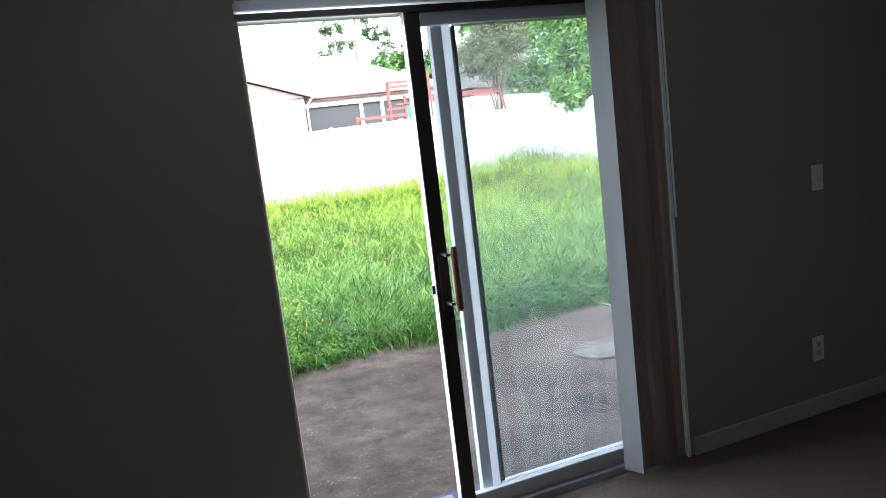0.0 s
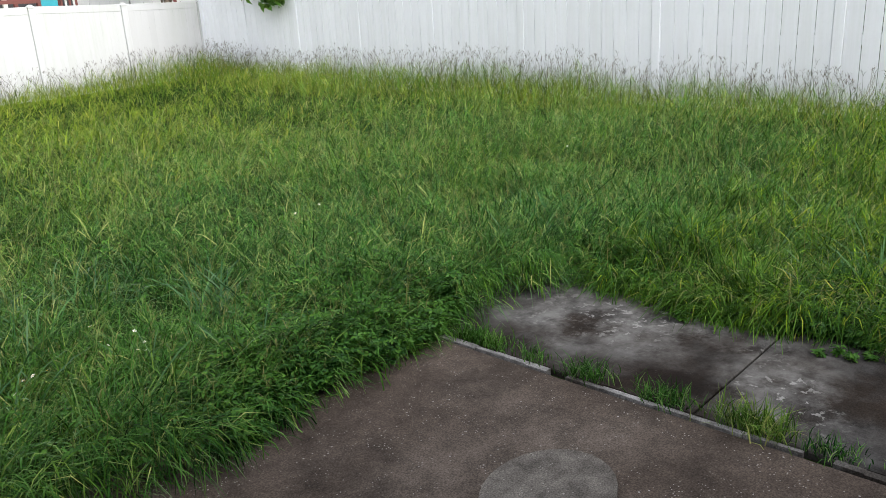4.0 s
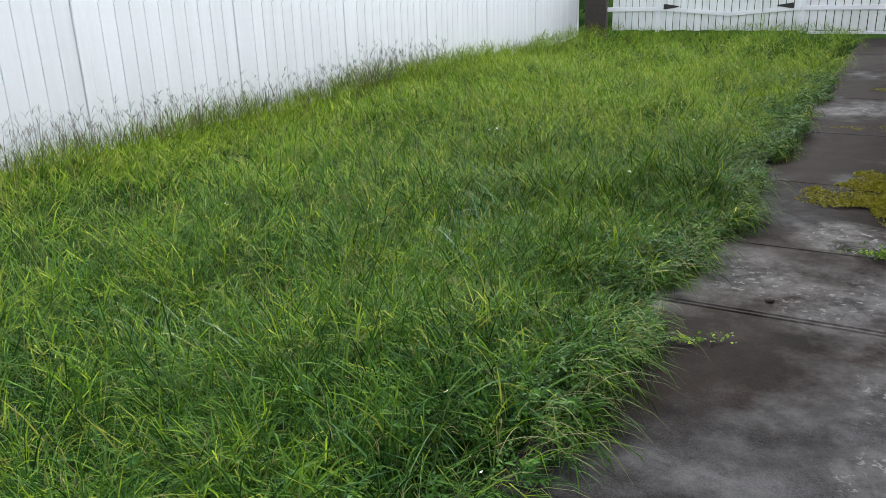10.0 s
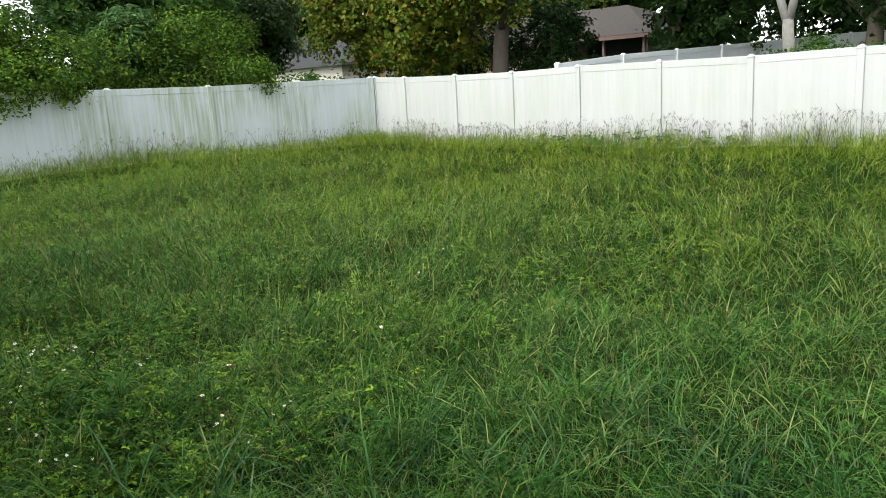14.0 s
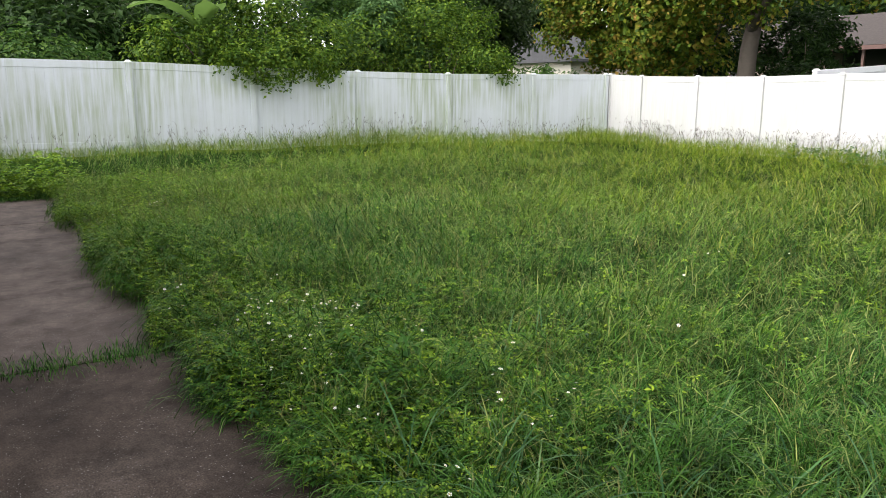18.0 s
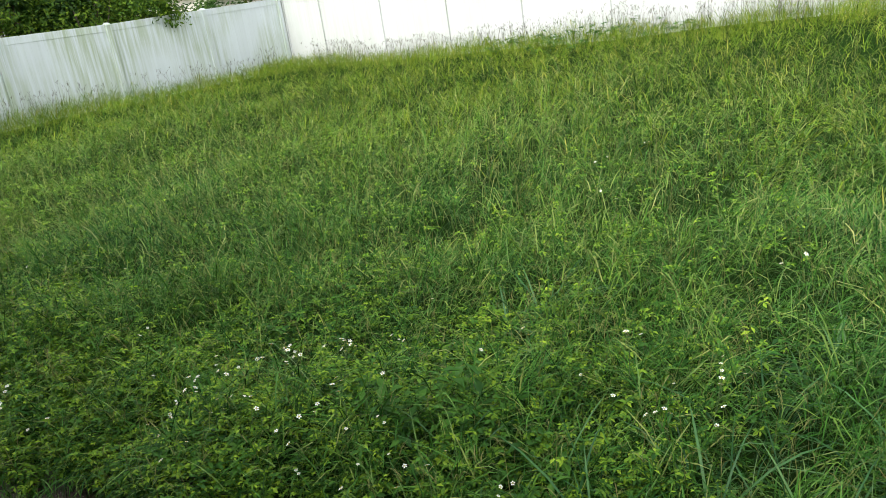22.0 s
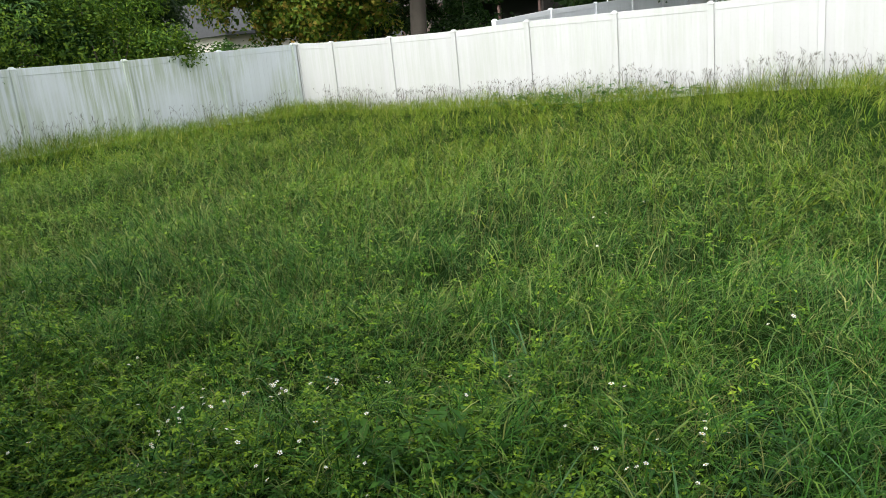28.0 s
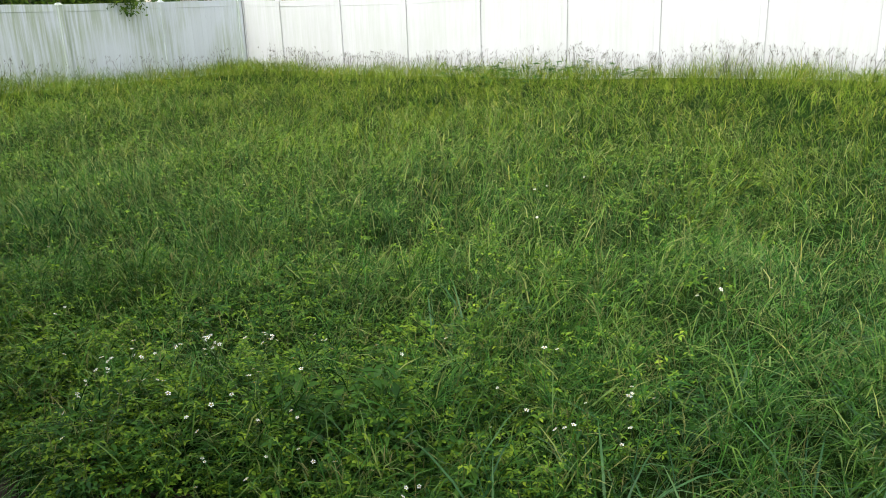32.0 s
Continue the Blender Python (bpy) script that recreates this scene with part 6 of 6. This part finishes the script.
def clumped(hubs, spread):
    """Places along a joint that gather round a few hubs."""
    return lambda n: rng.choice(np.array(hubs), n) + rng.normal(0, spread, n)


joint_tufts(420, lambda n: 3.29 + rng.normal(0, 0.04, n), clumped((1.30, 1.25, 1.38), 0.06), (0.05, 0.15), "bright grass tuft growing in the slab joint", M_GRASS_MID)
joint_tufts(1000, lambda n: 3.29 + rng.normal(0, 0.035, n), clumped((1.62, 1.70, 1.98, 2.06, 2.3, 2.52, 2.62, 2.68, 2.72), 0.045), (0.025, 0.12), "grass tufts growing in the slab joint")
joint_tufts(500, lambda n: 3.30 + rng.normal(0, 0.035, n), clumped((0.35, 0.42, 0.7, 0.78, 1.0, 1.08), 0.04), (0.02, 0.08), "short grass in the slab joint")
joint_tufts(2600, lambda n: -1.46 + rng.normal(0, 0.11, n), clumped((0.3, 0.6, 0.85, 1.05, 1.3, 1.55, 1.7, 2.0, 2.35, 2.5), 0.10), (0.03, 0.10), "grass strip growing across the patio joint")
joint_tufts(420, lambda n: -1.45 + rng.normal(0, 0.02, n), lambda n: rng.uniform(0.2, 2.6, n), (0.02, 0.06), "short grass in the patio joint")
joint_tufts(900, lambda n: -8.9 + rng.normal(0, 0.07, n), lambda n: rng.uniform(0.2, 2.6, n), (0.05, 0.16), "grass at the end of the patio")


def moss(n, x, y, sx, sy, z, label):
    """A low cushion of moss as small upturned leaves."""
    a, r = rng.uniform(0, math.tau, n), rng.random(n) ** 0.6
    wob = 1 + 0.25 * np.sin(3 * a + 1) + 0.2 * np.sin(5 * a)
    c = np.stack([x + sx * r * wob * np.cos(a), y + sy * r * wob * np.sin(a), z + 0.012 * rng.random(n)], -1)
    c = c[(c[:, 0] > 3.0) & (waves(c[:, 0] * 14, c[:, 1] * 14, 31) + rng.normal(0, 0.35, n) > -0.35) & (rng.random(n) > 0.5 * r)]
    m_ob = new("moss", leaves("moss", c, rng.normal(0, 0.5, c.shape) + (0, 0, 1), rng.uniform(0.012, 0.03, len(c)), 0.6, M_MOSS, None, True))
    tagged(m_ob, label, "moss", kind="stuff")


moss(22000, 3.55, -4.45, 0.44, 0.85, -0.098, "yellow-green moss patch on the walkway")
moss(2200, 3.55, -6.9, 0.42, 0.22, -0.052, "thin moss streak on the walkway")
moss(2200, 3.35, -9.6, 0.4, 0.3, 0.0, "small moss patch on the walkway")
moss(1600, 3.25, -12.6, 0.35, 0.4, 0.06, "small moss patch near the gate")
yw = -rng.random(900) ** 1.0 * 6.5
weed_p = np.stack([np.array([wall_line(v) for v in yw]) + 0.02 + np.abs(rng.normal(0, 0.035, 900)), yw], 1)
c_ = np.concatenate([weed_p, (-0.10 + np.abs(rng.normal(0, 0.035, 900)))[:, None]], 1)
ob = new("wall_weeds", leaves("wall_weeds", c_, rng.normal(size=c_.shape) + (0, 0, 1), rng.uniform(0.016, 0.034, 900), 0.7, M_WEED))
tagged(ob, "tiny leafy weeds along the foot of the house wall", "weeds", kind="stuff")
p_ = np.stack([3.5 + 0.12 * rng.normal(0, 1, 500), -2.95 + 0.03 * rng.normal(0, 1, 500)], 1)
ob = new("crack_weeds", leaves("crack_weeds", np.concatenate([p_, (-0.10 + np.abs(rng.normal(0, 0.025, 500)))[:, None]], 1), rng.normal(size=(500, 3)) + (0, 0, 1), rng.uniform(0.012, 0.028, 500), 0.6, M_WEED))
tagged(ob, "leafy weeds growing in the walkway crack", "weeds", kind="stuff")

k_ = 90
u_ = rng.random(k_)
creep = np.stack([4.46 - 0.34 * u_ + rng.normal(0, 0.015, k_), -1.30 - 0.20 * u_ + rng.normal(0, 0.02, k_), -0.105 + np.abs(rng.normal(0, 0.012, k_))], 1)
ob = new("creeping_weed", leaves("creeping_weed", creep, rng.normal(0, 0.5, creep.shape) + (0, 0, 1), rng.uniform(0.014, 0.030, k_), 0.7, M_WEED))
tagged(ob, "runner of small leaves creeping over the walkway", "weeds", kind="stuff")
twig = thing("twig", (3.40, -2.30, -0.108), "dry forked reddish twig lying beside the house wall", "twig")
part("stem", tube([(0.09, -0.12, 0.0), (0.0, -0.03, 0.012), (-0.05, 0.05, 0.006)], [0.003, 0.004, 0.003], 5), M_HANDLE, twig)
part("fork", tube([(0.0, -0.03, 0.012), (-0.02, -0.10, 0.03), (-0.015, -0.15, 0.05)], [0.003, 0.0025, 0.0015], 5), M_HANDLE, twig)
bm = bmesh.new()
bmesh.ops.create_icosphere(bm, subdivisions=2, radius=0.022, matrix=Matrix.Diagonal((1.2, 0.9, 0.6, 1)))
for v in bm.verts:
    v.co *= 1 + 0.12 * math.sin(v.co.x * 160 + v.co.y * 90)
tagged(part("pebble", bm, M_TIMBER, at=pose(4.04, -2.04, -0.105)), "small dark pebble on the concrete walkway", "pebble")

# white wild flowers
flower = thing("wildflower", (0.6, 3.64, 0.0), "small white wildflower with yellow centre in the grass", "flower", "white flowers in the lawn")
part("stem", tube([(0, 0, -0.30), (0.01, 0.005, -0.12), (0, 0, 0)], [0.0025, 0.002, 0.0018], 4), M_STEM, flower)
bm = bmesh.new()
for k in range(5):
    a = math.tau * k / 5
    d, s = Vector((math.cos(a), math.sin(a), 0)), Vector((-math.sin(a), math.cos(a), 0))
    v = [bm.verts.new(p) for p in (d * 0.003, d * 0.014 + s * 0.007 + Vector((0, 0, 0.003)), d * 0.021 + Vector((0, 0, 0.001)), d * 0.014 - s * 0.007 + Vector((0, 0, 0.003)))]
    bm.faces.new(v)
part("petals", bm, M_PETAL, flower)
bm = bmesh.new()
bmesh.ops.create_icosphere(bm, subdivisions=1, radius=0.0055)
part("centre", bm, M_CENTRE, flower)
spots = [(0.607, 3.64, 0.37), (1.08, 4.1, 0.5), (1.02, 4.0, 0.5), (0.74, 3.42, 0.48), (1.0, 3.3, 0.44), (-1.3, 5.67, 0.32), (4.52, 0.2, 0.12), (5.86, 1.3, 0.26), (4.8, -0.1, 0.16), (5.0, -2.8, 0.3), (6.3, 4.6, 0.3), (5.8, 3.75, 0.4), (5.85, 3.85, 0.32), (3.73, 6.8, 0.37)]
fr = np.random.default_rng(77)
hubs = np.concatenate([fr.normal((-0.45, 3.02), (0.55, 0.28), (60, 2)), fr.normal((0.9, 3.6), (0.8, 0.35), (20, 2)), fr.normal((-4.5, 3.3), (1.8, 0.5), (22, 2)), np.stack([fr.uniform(4.6, 8.5, 12), fr.uniform(-12, -1, 12)], 1), np.stack([fr.uniform(-7, 6, 14), fr.uniform(4, 8, 14)], 1)])
fp = np.concatenate([hubs, hubs[::2] + fr.normal(0, 0.05, hubs[::2].shape), hubs[::3] + fr.normal(0, 0.06, hubs[::3].shape)])
fp = fp[off_slab(fp[:, 0], fp[:, 1]) > 0.08]
for x, y in fp:
    spots.append((x, y, float(ground_z(x, y) + canopy(np.array(x), np.array(y))) + fr.uniform(-0.02, 0.06)))
flower.matrix_basis = pose(*spots[0]) @ Matrix.Scale(0.55, 4)
for x, y, z in spots[1:]:
    s = fr.uniform(0.30, 0.52)
    copy = copy_thing(flower, pose(x, y, z, fr.uniform(-35, 35), fr.uniform(-35, 35), fr.uniform(0, 360)))
    copy.scale = (s, s, s)
